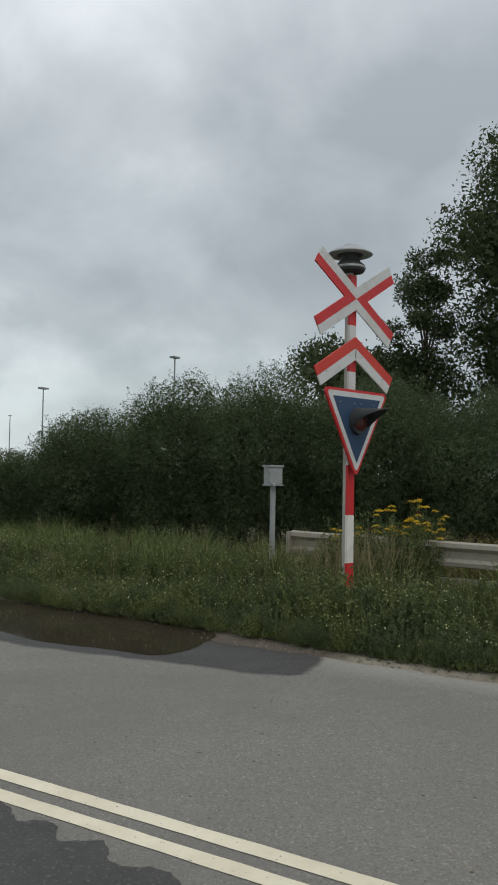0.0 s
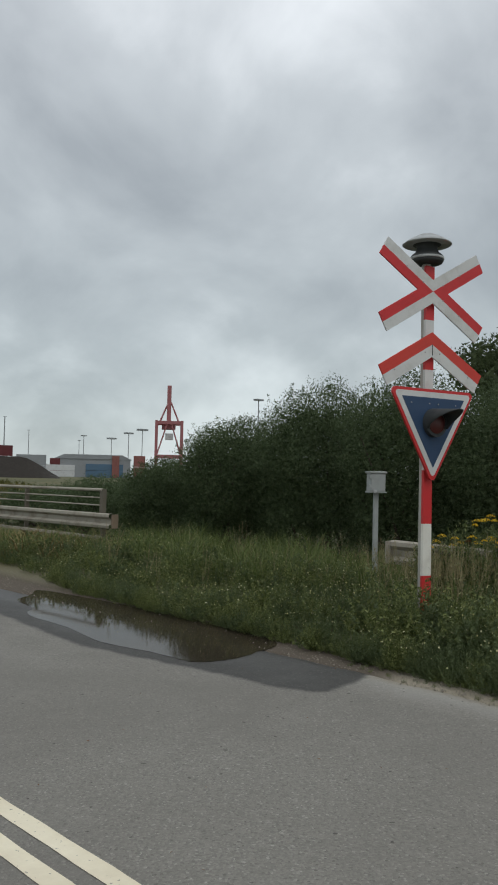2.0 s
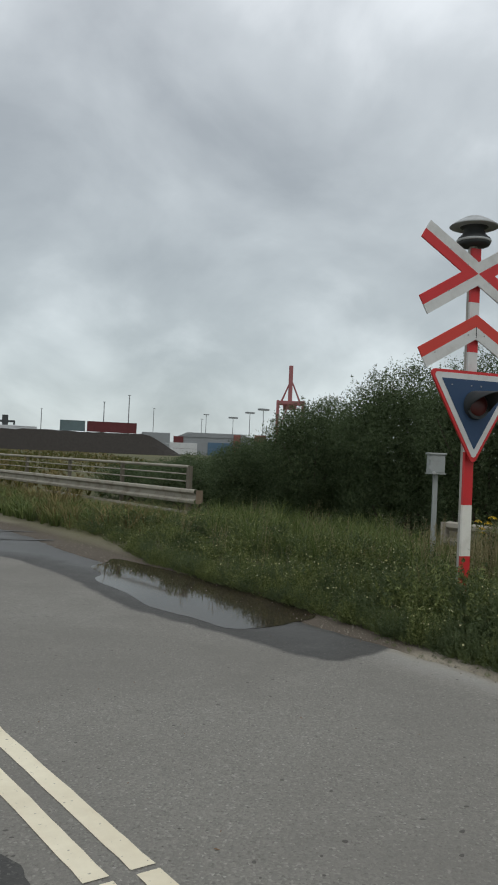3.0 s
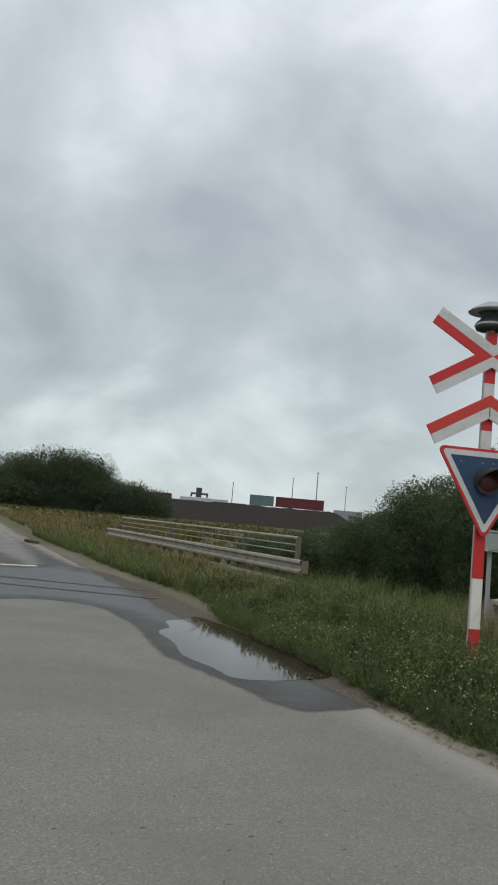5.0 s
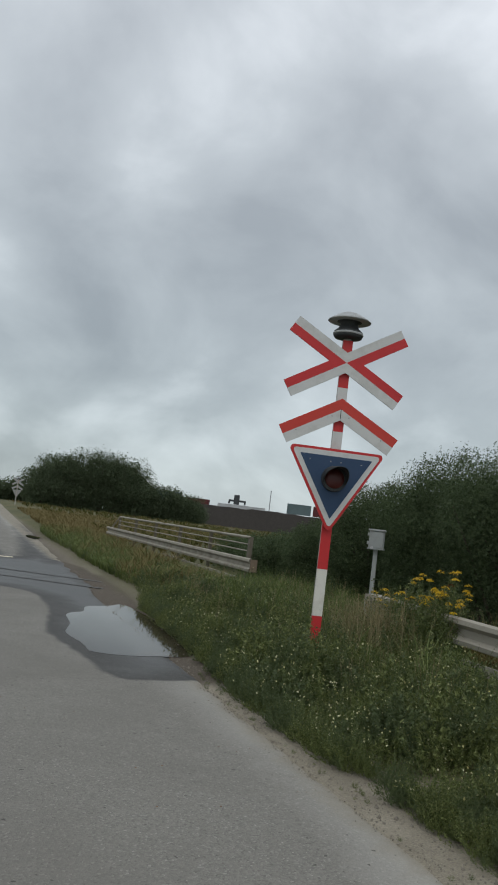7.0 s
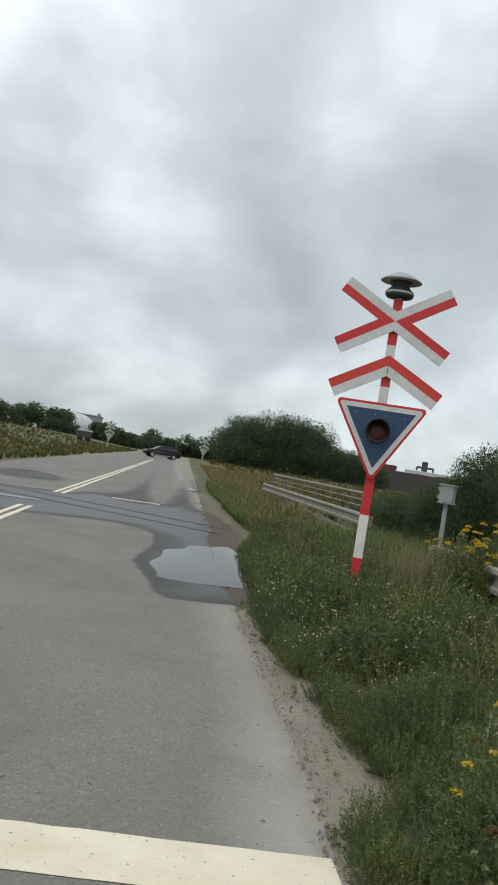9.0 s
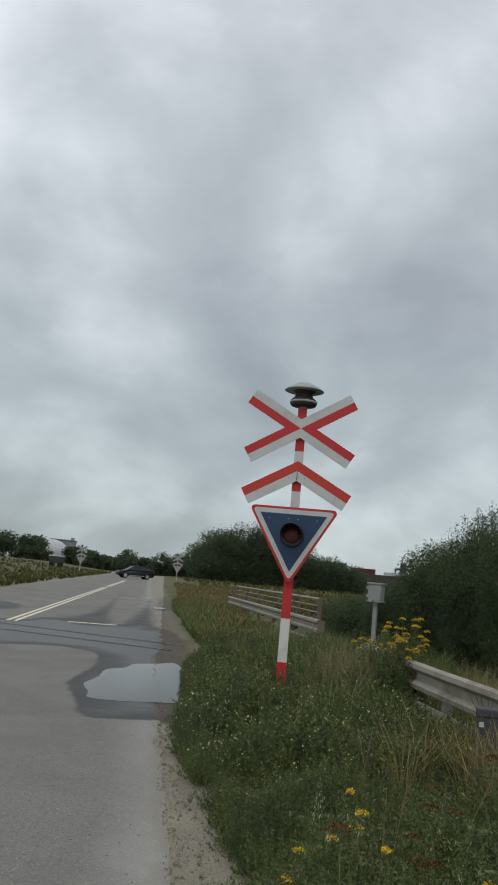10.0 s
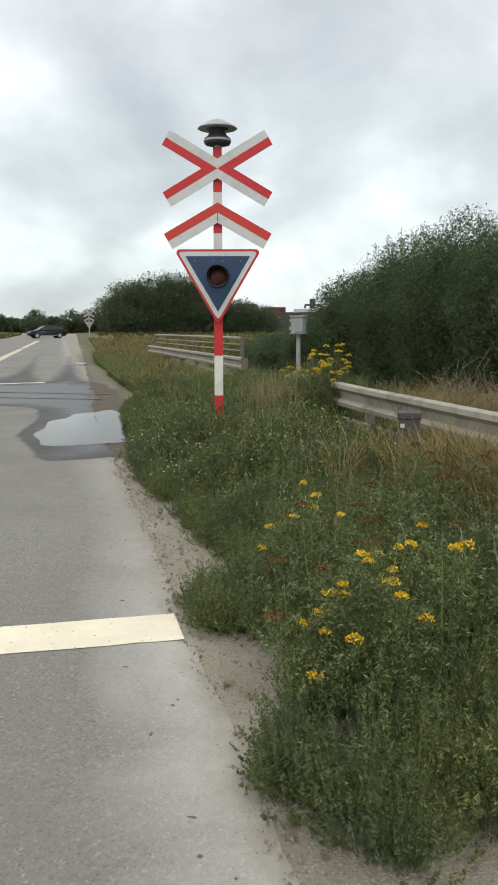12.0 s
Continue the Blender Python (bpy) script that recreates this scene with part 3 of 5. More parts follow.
def strip(points, width, z, name, mat, kind="structure", label="", category="", crumble=0.0, seed=0):
    """A marking along a polyline."""
    rng = random.Random(seed)
    bm = bmesh.new()
    rows = []
    for (x0, y0), (x1, y1) in zip(points, points[1:]):
        n = max(1, int(math.hypot(x1 - x0, y1 - y0) / (0.12 if crumble else 2.0)))
        for k in range(n + 1):
            x, y = x0 + (x1 - x0) * k / n, y0 + (y1 - y0) * k / n
            d = Vector((x1 - x0, y1 - y0)).normalized()
            s = Vector((-d.y, d.x)) * width / 2
            ja, jb = rng.uniform(-crumble, crumble), rng.uniform(-crumble, crumble)
            rows.append([bm.verts.new((x + s.x * (1 + ja), y + s.y * (1 + ja), rise(y) + z)), bm.verts.new((x - s.x * (1 + jb), y - s.y * (1 + jb), rise(y) + z))])
    for a, b in zip(rows, rows[1:]):
        bm.faces.new((a[0], a[1], b[1], b[0]))
    bmesh.ops.recalc_face_normals(bm, faces=bm.faces)
    for f in bm.faces:
        if f.normal.z < 0:
            f.normal_flip()
    return tagged(part(name, bm, mat), label, category, kind=kind)

M_UMBEL = leafy("white_petals", (0.62, 0.62, 0.56), (0.72, 0.72, 0.66), (0.8, 0.8, 0.76), 0.2)


build_ground()
build_road()

LINE = "cream painted road marking, slightly worn"
for x in (-3.785, -3.99):
    strip([(x, -40), (x, -2.30)], 0.108, 0.004, "road_marking", M_LINE, label=LINE, category="road marking", crumble=0.05, seed=1)
    strip([(x, -2.26), (x, 8.8)], 0.108, 0.004, "road_marking", M_LINE, label=LINE, category="road marking", crumble=0.05, seed=2)
    strip([(x, 13.9), (x + drift(30), 30), (x + drift(51), 51)], 0.115, 0.006, "road_marking", M_LINE, label=LINE, category="road marking")
    strip([(x + drift(53), 53), (x + drift(80), 80)], 0.115, 0.008, "road_marking", M_LINE, label=LINE, category="road marking")
strip([(-3.55, -6.08), (-0.06, -6.08)], 0.40, 0.004, "stop_line", M_LINE, label="broad cream stop line across the lane", category="road marking", crumble=0.03, seed=3)
# Cream bar put in for a bright reflection at the wet crossing.
strip([(-2.5, 15.2), (-1.1, 15.4)], 0.28, 0.006, "road_marking", M_LINE, label="short pale bar standing in for a bright reflection on the road", category="road marking")

for k, pts in enumerate((STAIN_EDGE, SPOT_EDGE)):
    ob = sheet(smooth_outline(pts, 6, 0.012, 5 + k), 0.002, "damp_stain", M_ASPHALT)
    ob.data.attributes.new("wet", "FLOAT", "POINT").data.foreach_set("value", [0.22] * len(ob.data.vertices))
    tagged(ob, "dark damp stain with a scalloped edge", "damp stain", kind="structure")
tagged(sheet(smooth_outline(PUDDLE, 8, 0.008, 8), 0.003, "puddle", M_WATER), "shallow brown rain puddle at the road edge", "puddle", kind="structure")
for k, (px, py, rx, ry) in enumerate([(0.25, 27.5, 0.3, 1.3), (-5.6, 9.3, 0.9, 0.35), (-4.6, 10.6, 0.9, 0.25)]):
    pts = [(px + rx * math.cos(a) * random.Random(k * 9 + j).uniform(0.75, 1.2), py + ry * math.sin(a) * random.Random(k * 7 + j).uniform(0.75, 1.2)) for j, a in enumerate(np.linspace(0, 2 * math.pi, 9)[:-1])]
    tagged(sheet(smooth_outline(pts, 6, 0.006, 30 + k), 0.008 + rise(py) + (0.012 if py > 20 else 0), "puddle", M_WATER), "small rain puddle on the worn asphalt", "puddle", kind="structure")

# rails laid flush in the road
for k, (ox, oy) in enumerate([(-1.7, 10.05), (-1.03, 11.38)]):
    d = Vector((0.894, -0.447))
    a, b = Vector((ox, oy)) - d * 6.2, Vector((ox, oy)) + d * 2.3
    rail = thing("railway_rail", label="worn steel rail set flush in the road", category="rail", group="rails in the road")
    strip([a[:], b[:]], 0.07, 0.010, "rail_head", M_RAIL, kind="").parent = rail
    off = Vector((0.447, 0.894)) * 0.07
    strip([(a + off)[:], (b + off)[:]], 0.10, 0.007, "flange_groove", M_GROOVE, kind="").parent = rail


# ---- level crossing sign ----
def rounded_triangle(w, top, bottom, r, seg=6):
    corners = [Vector((-w / 2, top)), Vector((w / 2, top)), Vector((0, bottom))]
    out = []
    for k in range(3):
        p, a, b = corners[k], corners[k - 1], corners[(k + 1) % 3]
        da, db = (a - p).normalized(), (b - p).normalized()
        half = da.angle(db) / 2
        c = p + (da + db).normalized() * (r / math.sin(half))
        s, e = p + da * (r / math.tan(half)) - c, p + db * (r / math.tan(half)) - c
        a0 = math.atan2(s.y, s.x)
        turn = (math.atan2(e.y, e.x) - a0 + math.pi) % (2 * math.pi) - math.pi
        out += [(c.x + r * math.cos(a0 + turn * j / seg), c.y + r * math.sin(a0 + turn * j / seg)) for j in range(seg + 1)]
    return out


def half_board(side, up, red_towards, y, origin, length=0.762, width=0.208, lift=0.0, slope=30.5, level=False):
    """Half of an arm: (red outline, white outline) from the centre outwards."""
    ang = radians(slope)
    ax = Vector((side * math.cos(ang), up * math.sin(ang)))
    n = Vector((-ax.y, ax.x))
    if n.y * red_towards < 0:
        n = -n
    o = Vector(origin)
    h = width / 2
    tip = o + ax * length
    # the boards are mitred on the upright through the centre
    cut = lambda off: o + n * off - ax * ((n * off).x / ax.x if abs(ax.x) > 1e-6 else 0)
    red = [o, o + n * h - ax * ((n * h).y / ax.y), tip + n * h, tip] if level else [cut(0), cut(h), tip + n * h, tip]
    white = [cut(-h), cut(0), tip, tip - n * h]
    return red, white


def crossing_sign(at, turn, label, group="", back=False):
    t = thing("level_crossing_sign", at, turn, label, "road sign", group)
    t_z = -at[2]
    post = part("post", box((-0.055, 0.0, t_z), (0.055, 0.068, 3.93 + t_z), 0.006), M_POST, t, "square post, grey at its sides")
    bands = [(-0.1, 0.72, M_RED), (0.72, 1.25, M_BAND), (1.25, 1.80, M_RED), (1.80, 2.62, M_WHITE), (2.62, 2.84, M_WHITE), (2.84, 3.02, M_RED), (3.02, 3.36, M_WHITE), (3.36, 3.60, M_RED), (3.60, 3.68, M_WHITE), (3.68, 3.925, M_RED)]
    for lo, hi, mat in bands:
        part("painted_band", box((-0.057, -0.008, lo + t_z), (0.057, 0.024, hi + t_z - 0.001), 0.0), mat, post, "red band" if mat is M_RED else "white band")
    # crossed boards
    c = (0.0, 3.65 + t_z)
    for side in (-1, 1):
        for up in (-1, 1):
            red, white = half_board(side, up, -up, 0, c, level=True)
            y = -0.052
            arm = part("cross_board", prism(red, y, y + 0.016), M_RED, t, "red half of a crossed board")
            part("white_stripe", prism(white, y, y + 0.016), M_WHITE, arm, "white half of the board")
            ax = Vector((side * math.cos(radians(30.5)), up * math.sin(radians(30.5))))
            for d in (0.16, 0.42):
                q = Vector(c) + ax * d
                part("bolt", rod((q.x, y - 0.007, q.y), (q.x, y + 0.004, q.y), 0.008, 0.006, 6), M_GALV, arm)
    # single chevron below
    a = (0.0, 3.098 + t_z)
    for side in (-1, 1):
        red, white = half_board(side, -1, 1, 0, a, 0.742, 0.222, 0.0, 29.5)
        arm = part("chevron_board", prism(red, -0.05, -0.034), M_ORANGE, t, "faded red half of the chevron")
        part("white_stripe", prism(white, -0.05, -0.034), M_WHITE, arm, "white half with grime stains")
        for d in (0.10, 0.5):
            part("bolt", rod((side * d, -0.056, 3.06 - 0.53 * d + t_z), (side * d, -0.044, 3.06 - 0.53 * d + t_z), 0.008, 0.006, 6), M_GALV, arm)
    part("joint", box((-0.004, -0.053, 2.985 + t_z), (0.004, -0.045, 3.10 + t_z)), M_DARK, t)
    # triangular plate
    top, bot = 2.63 + t_z, 1.655 + t_z
    plate = part("triangle_plate", prism(rounded_triangle(1.145, top, bot, 0.045), -0.075, -0.05), M_RED, t, "red rim of the triangle")
    part("white_border", prism(rounded_triangle(1.045, top - 0.030, bot + 0.060, 0.03), -0.079, -0.0745), M_WHITE, plate)
    part("blue_field", prism(rounded_triangle(0.845, top - 0.088, bot + 0.170, 0.004, 3), -0.083, -0.0785), M_BLUE, plate)
    for bx in (-0.30, -0.06, 0.06, 0.30):
        part("bolt", rod((bx, -0.088, top - 0.15), (bx, -0.08, top - 0.15), 0.008, 0.007, 6), M_GALV, plate)
    for bz in (1.85, 2.45):
        part("bracket", box((-0.09, -0.05, bz + t_z), (0.09, 0.02, bz + 0.04 + t_z), 0.004), M_GALV, t)
    # lamp with a long hood
    lz = 2.285 + t_z
    lamp = part("signal_lamp", rod((0.0, -0.082, lz), (0.0, -0.13, lz), 0.15, 0.145, 28), M_DARK, t, "dark unlit signal lamp")
    lens = bmesh.new()
    bmesh.ops.create_uvsphere(lens, u_segments=24, v_segments=10, radius=0.115, matrix=Matrix.Translation((0, -0.125, lz)) @ Matrix.Diagonal((1, 0.28, 1, 1)))
    part("lens", lens, M_LENS, lamp, "dark red glass lens", True)
    hood = bmesh.new()
    seg = 26
    loops = []
    for k in range(seg + 1):
        ang = radians(-25 + 230 * k / seg)
        reach = 0.035 + 0.315 * max(0.0, math.sin((ang + radians(25)) / radians(230) * math.pi)) ** 1.7
        dx, dz = math.cos(ang), math.sin(ang)
        loops.append([hood.verts.new((0.146 * dx, -0.125, lz + 0.146 * dz)), hood.verts.new((0.140 * dx, -0.125 - reach, lz + 0.140 * dz - 0.05 * reach)),
                      hood.verts.new((0.133 * dx, -0.125 - reach, lz + 0.133 * dz - 0.05 * reach)), hood.verts.new((0.138 * dx, -0.125, lz + 0.138 * dz))])
    for p, q in zip(loops, loops[1:]):
        for j in range(3):
            hood.faces.new((p[j], p[j + 1], q[j + 1], q[j]))
    for endl in (loops[0], loops[-1]):
        hood.faces.new(endl)
    bmesh.ops.recalc_face_normals(hood, faces=hood.faces)
    part("hood", hood, M_DARK, lamp, "long dark visor over the lens", True)
    # bell
    bz = 3.95 + t_z
    bell = part("bell", add_lathe(bmesh.new(), [(0.05, 0.0), (0.155, 0.012), (0.168, 0.03), (0.168, 0.075), (0.158, 0.085), (0.12, 0.115), (0.10, 0.16), (0.12, 0.185), (0.235, 0.19)]), M_DARK, t, "dark warning bell under a wide cap", True)
    part("neck", rod((0, 0, -0.04), (0, 0, 0.02), 0.045), M_POST, bell)
    part("ring", add_lathe(bmesh.new(), [(0.170, 0.042), (0.176, 0.046), (0.176, 0.062), (0.170, 0.066)]), M_BELLTOP, bell, "pale ring round the bell", True)
    part("cap", add_lathe(bmesh.new(), [(0.244, 0.186), (0.252, 0.190), (0.215, 0.216), (0.15, 0.252), (0.09, 0.280), (0.05, 0.290), (0.02, 0.293)]), M_BELLTOP, bell, "pale domed cap", True)
    bell.location = (0, 0.05, bz)
    bell.scale = (1.02, 1.02, 1.12)
    return t


crossing_sign((1.42, 0.58, 0.10), -13.0, "red-white crossed boards above a blue triangle with signal lamp")


# ---- grey cabinet on a pole, dark box ----
def pole_cabinet(at, turn):
    t = thing("pole_cabinet", at, turn, "small grey metal cabinet on a slim square pole", "cabinet")
    part("pole", box((-0.030, -0.030, -0.15), (0.030, 0.030, 1.41), 0.006), M_BOX, t)
    body = part("body", box((-0.105, -0.085, 1.41), (0.105, 0.085, 1.66), 0.008), M_BOX, t)
    part("roof", box((-0.12, -0.11, 1.655), (0.12, 0.11, 1.682), 0.008), M_BOX, body)
    part("base_plate", box((-0.118, -0.105, 1.395), (0.118, 0.105, 1.412), 0.004), M_BOX, body)
    door = part("door", box((-0.096, -0.098, 1.42), (0.096, -0.083, 1.645), 0.005), M_BOX, t)
    for hz in (1.46, 1.58):
        part("hinge", box((-0.126, -0.104, hz), (-0.096, -0.08, hz + 0.045), 0.004), M_BOX, door)
    part("padlock", rod((-0.05, -0.128, 1.415), (-0.05, -0.09, 1.415), 0.022, 0.022, 14), M_CHROME, door, "round chrome lock")
    return t


pole_cabinet((3.09, 2.55, 0.13), -33.0)


def ground_box(at, turn):
    t = thing("roadside_box", at, turn, "squat black plastic box with a lid beside the rail", "utility box")
    part("body", box((-0.105, -0.10, -0.1), (0.105, 0.10, 0.60), 0.01), M_PLASTIC, t)
    part("lid", box((-0.114, -0.11, 0.60), (0.114, 0.11, 0.67), 0.014), M_PLASTIC, t)
    part("sticker", box((-0.085, -0.1035, 0.52), (-0.045, -0.1005, 0.56)), M_WHITE, t, "small pale sticker")
    part("latch", box((-0.06, -0.108, 0.36), (-0.035, -0.10, 0.44), 0.003), M_DARK, t)
    return t


ground_box((2.66, -2.85, 0.13), -22.0)


# ---- guard rails ----
W_PROFILE = [(0.0, 0.155), (-0.045, 0.153), (-0.076, 0.136), (-0.082, 0.085), (-0.05, 0.06), (-0.012, 0.035), (-0.012, -0.05), (-0.05, -0.07), (-0.078, -0.09), (-0.066, -0.14), (-0.03, -0.153), (0.0, -0.155)]


def beam(points, name, parent, mat):
    """A W-shaped beam along (x, y, z) points, its face towards the road."""
    bm = bmesh.new()
    rows = []
    for k, p in enumerate(points):
        a, b = Vector(points[max(0, k - 1)]), Vector(points[min(len(points) - 1, k + 1)])
        d = (b - a)
        d.z = 0
        d.normalize()
        out = Vector((d.y, -d.x, 0))
        if out.x < 0:
            out = -out
        for back in (0.0,):
            ring = [bm.verts.new(Vector(p) + out * dx + Vector((0, 0, dz))) for dx, dz in W_PROFILE] + [bm.verts.new(Vector(p) + out * (dx + 0.008) + Vector((0, 0, dz * 0.985))) for dx, dz in reversed(W_PROFILE)]
            rows.append(ring)
    n = len(rows[0])
    for r0, r1 in zip(rows, rows[1:]):
        for j in range(n):
            bm.faces.new((r0[j], r0[(j + 1) % n], r1[(j + 1) % n], r1[j]))
    bm.faces.new(rows[0])
    bm.faces.new(list(reversed(rows[-1])))
    bmesh.ops.recalc_face_normals(bm, faces=bm.faces)
    return part(name, bm, mat, parent)


def near_guard():
    g = thing("guard_rail", label="weathered pale steel guard rail half sunk in weeds", category="guard rail")
    beam([(2.95, 2.14, 0.775), (2.96, 1.5, 0.765), (2.97, 0.6, 0.755), (2.98, -0.7, 0.74), (2.99, -4, 0.735), (3.02, -9, 0.73), (3.05, -16, 0.73)], "beam", g, M_BEAM)
    part("end_plate", box((2.80, 2.14, 0.63), (3.05, 2.165, 0.92), 0.004), M_BEAM, g, "flat end plate")
    for y in (1.2, -0.8, -2.8, -4.8, -6.8, -8.8, -10.8, -12.8):
        part("post", box((2.99, y - 0.04, -0.1), (3.09, y + 0.04, 0.78), 0.006), M_GALV, g)
    part("lower_rail", box((2.95, -14.0, 0.34), (2.985, 0.9, 0.46), 0.006), M_BEAM, g, "grimy lower rail")


near_guard()


def far_guard():
    g = thing("guard_rail", label="steel guard rail with a bridge handrail behind it", category="guard rail")
    gx = lambda y: 3.77 - 0.0279 * (y - 9.64)
    beam([(gx(y), y, 0.76) for y in (9.76, 12, 16, 20, 24, 27.2)], "beam", g, M_BEAM)
    bm = bmesh.new()
    add_box(bm, (3.70, 9.66, 0.62), (3.86, 9.69, 0.90), 0.004)
    part("end_plate", bm, M_TWIG, g, "bent rusty end plate")
    ys = [10.16 + 3.02 * k for k in range(6)]
    for k, y in enumerate(ys):
        w = 0.06 if k == 0 else 0.035
        part("post", box((gx(y) + 0.012, y - w, -0.2), (gx(y) + 0.10, y + w, 1.40), 0.006), M_OLDPOST, g)
    for z, r in ((1.385, 0.032), (1.225, 0.015), (1.07, 0.015)):
        a, b = (gx(10.16) + 0.03, 10.16, z), (gx(25.2) + 0.03, 25.2, z)
        part("handrail" if r > 0.03 else "mid_rail", rod(a, b, r, r, 8), M_BEAM, g)
    part("brace", rod((gx(25.2) + 0.03, 25.2, 1.385), (gx(26.6) + 0.02, 26.6, 0.88), 0.03, 0.03, 8), M_BEAM, g, "slanting end brace")
    part("kick_rail", box((3.6, 9.9, 0.40), (3.64, 18.0, 0.46), 0.004), M_BEAM, g, "grimy plank under the beam")


far_guard()


# ---- plants ----
def bush_quads(rng, centre, radii, n, size, lumps=7.0, shoots=26):
    """Leaves over an uneven body, and loose shoots that break its outline."""
    way = unit(rng.normal(size=(n, 3)))
    seed = rng.uniform(0, 100)
    lump = np.array([noise.noise(Vector((w[0] * 2.1 + seed, w[1] * 2.1, w[2] * 2.1))) * 0.30 + noise.noise(Vector((w[0] * lumps + seed, w[1] * lumps, w[2] * lumps))) * 0.10 for w in way[: n // 8]])
    lump = np.repeat(lump, 8)[:n]
    spread = unit(np.repeat(way[: n // 8], 8, 0)[:n] + rng.normal(size=(len(lump), 3)) * 0.09)
    depth = 1.0 + lump - np.abs(rng.normal(size=len(lump))) * 0.16
    flank = np.where(spread[:, 2:] < 0, np.hypot(spread[:, :1], spread[:, 1:2]), 1.0)
    full = spread * np.concatenate([np.repeat(0.94 / np.maximum(flank, 0.25) * (1 - 0.12 * np.abs(np.minimum(spread[:, 2:], 0))) ** 1.0, 2, 1), np.ones((len(spread), 1))], 1)
    full = np.where(spread[:, 2:] < 0, full, spread)
    places = centre + full * depth[:, None] * np.asarray(radii)
    quads = [leaves(rng, places, size, 0.5, spread, 0.35)]
    below = full[::3] * (1.0 + lump[::3] - rng.uniform(0.10, 0.34, len(lump[::3])))[:, None]
    quads.append(leaves(rng, centre + below * np.asarray(radii), size * 1.5, 0.6))
    core = unit(rng.normal(size=(n // 6, 3)))
    quads.append(leaves(rng, centre + core * rng.uniform(0.45, 0.74, (len(core), 1)) * np.asarray(radii), size * 2.6, 0.8))
    for _ in range(shoots):
        w = unit(rng.normal(size=3))
        w[2] = abs(w[2]) + 0.35
        w = unit(w)
        base = centre + w * np.asarray(radii) * 0.90
        tip = base + np.array([w[0] * 0.4 + rng.normal() * 0.12, w[1] * 0.4 + rng.normal() * 0.12, 1.0]) * rng.uniform(0.18, 0.52) * min(1.0, radii[2] / 2)
        t = rng.uniform(0, 1, (46, 1)) ** 1.2
        pts = base + (tip - base) * t + rng.normal(size=(46, 3)) * 0.085 * (1.12 - t)
        quads.append(leaves(rng, pts, size * 1.05, 0.45, np.array([0, 0, 1.0]), 0.3))
    return np.concatenate(quads)


def stems_bm(rng, base, radii, height, count, thick):
    bm = bmesh.new()
    for _ in range(count):
        a = rng.uniform(0, 2 * math.pi)
        foot = Vector((base[0] + rng.normal() * 0.15 * radii[0], base[1] + rng.normal() * 0.15 * radii[1], base[2] - 0.1))
        knee = foot + Vector((math.cos(a) * radii[0] * 0.3, math.sin(a) * radii[1] * 0.3, height * 0.4))
        tip = knee + Vector((math.cos(a) * radii[0] * 0.35, math.sin(a) * radii[1] * 0.35, height * 0.42))
        add_rod(bm, foot, knee, thick, thick * 0.65, 6)
        add_rod(bm, knee, tip, thick * 0.65, thick * 0.2, 5)
    return bm


def bush(k, x, y, rx, ry, h, n, size=0.045, mat=None, label="dense dark green bush with silvery shoots", shoots=60):
    rng = np.random.default_rng(100 + k)
    z = land(x, y)
    t = thing("bush", (x, y, z), 0, label, "bush", "hedge behind the guard rail")
    part("trunk", stems_bm(rng, (0, 0, 0), (rx, ry), h * 0.8, 7, 0.035), M_BARK, t)
    crown = new("crown", quad_mesh("crown", bush_quads(rng, np.array([0, 0, h * 0.47]), (rx, ry, h * 0.50), n, size, shoots=shoots), mat or M_HEDGE, True))
    crown.parent = t


HEDGE = [(6.4, 11.4, 1.2, 1.4, 1.95), (6.8, 9.4, 1.5, 1.6, 2.95), (7.1, 7.2, 1.6, 1.7, 3.6), (7.2, 5.0, 1.6, 1.7, 3.68), (7.4, 2.8, 1.7, 1.7, 3.4), (7.4, 0.6, 1.8, 1.7, 3.1),
         (7.4, -1.7, 1.8, 1.8, 2.95), (7.4, -4.2, 1.9, 1.9, 3.3), (8.4, 13.0, 1.5, 1.5, 1.4), (8.9, 10.6, 2.0, 1.9, 2.2), (9.2, 7.0, 2.2, 2.2, 3.6), (9.4, 3.4, 2.2, 2.2, 3.6), (9.8, -0.4, 2.2, 2.3, 3.3)]
for k, (x, y, rx, ry, h) in enumerate(HEDGE):
    bush(k, x, y, rx, ry, h, 42000 if k < 7 else 16000 if k < 8 else 9000, 0.040 if k < 7 else 0.055)
bush(40, 6.1, 13.9, 1.3, 1.7, 1.5, 11000, shoots=14, label="low green bush behind the bridge rail")
bush(41, 8.4, 16.6, 1.9, 2.2, 1.5, 11000, shoots=12, label="low green bush behind the bridge rail")
bush(42, 6.4, 17.4, 1.4, 1.9, 1.2, 9000, shoots=10, label="low green bush behind the bridge rail")


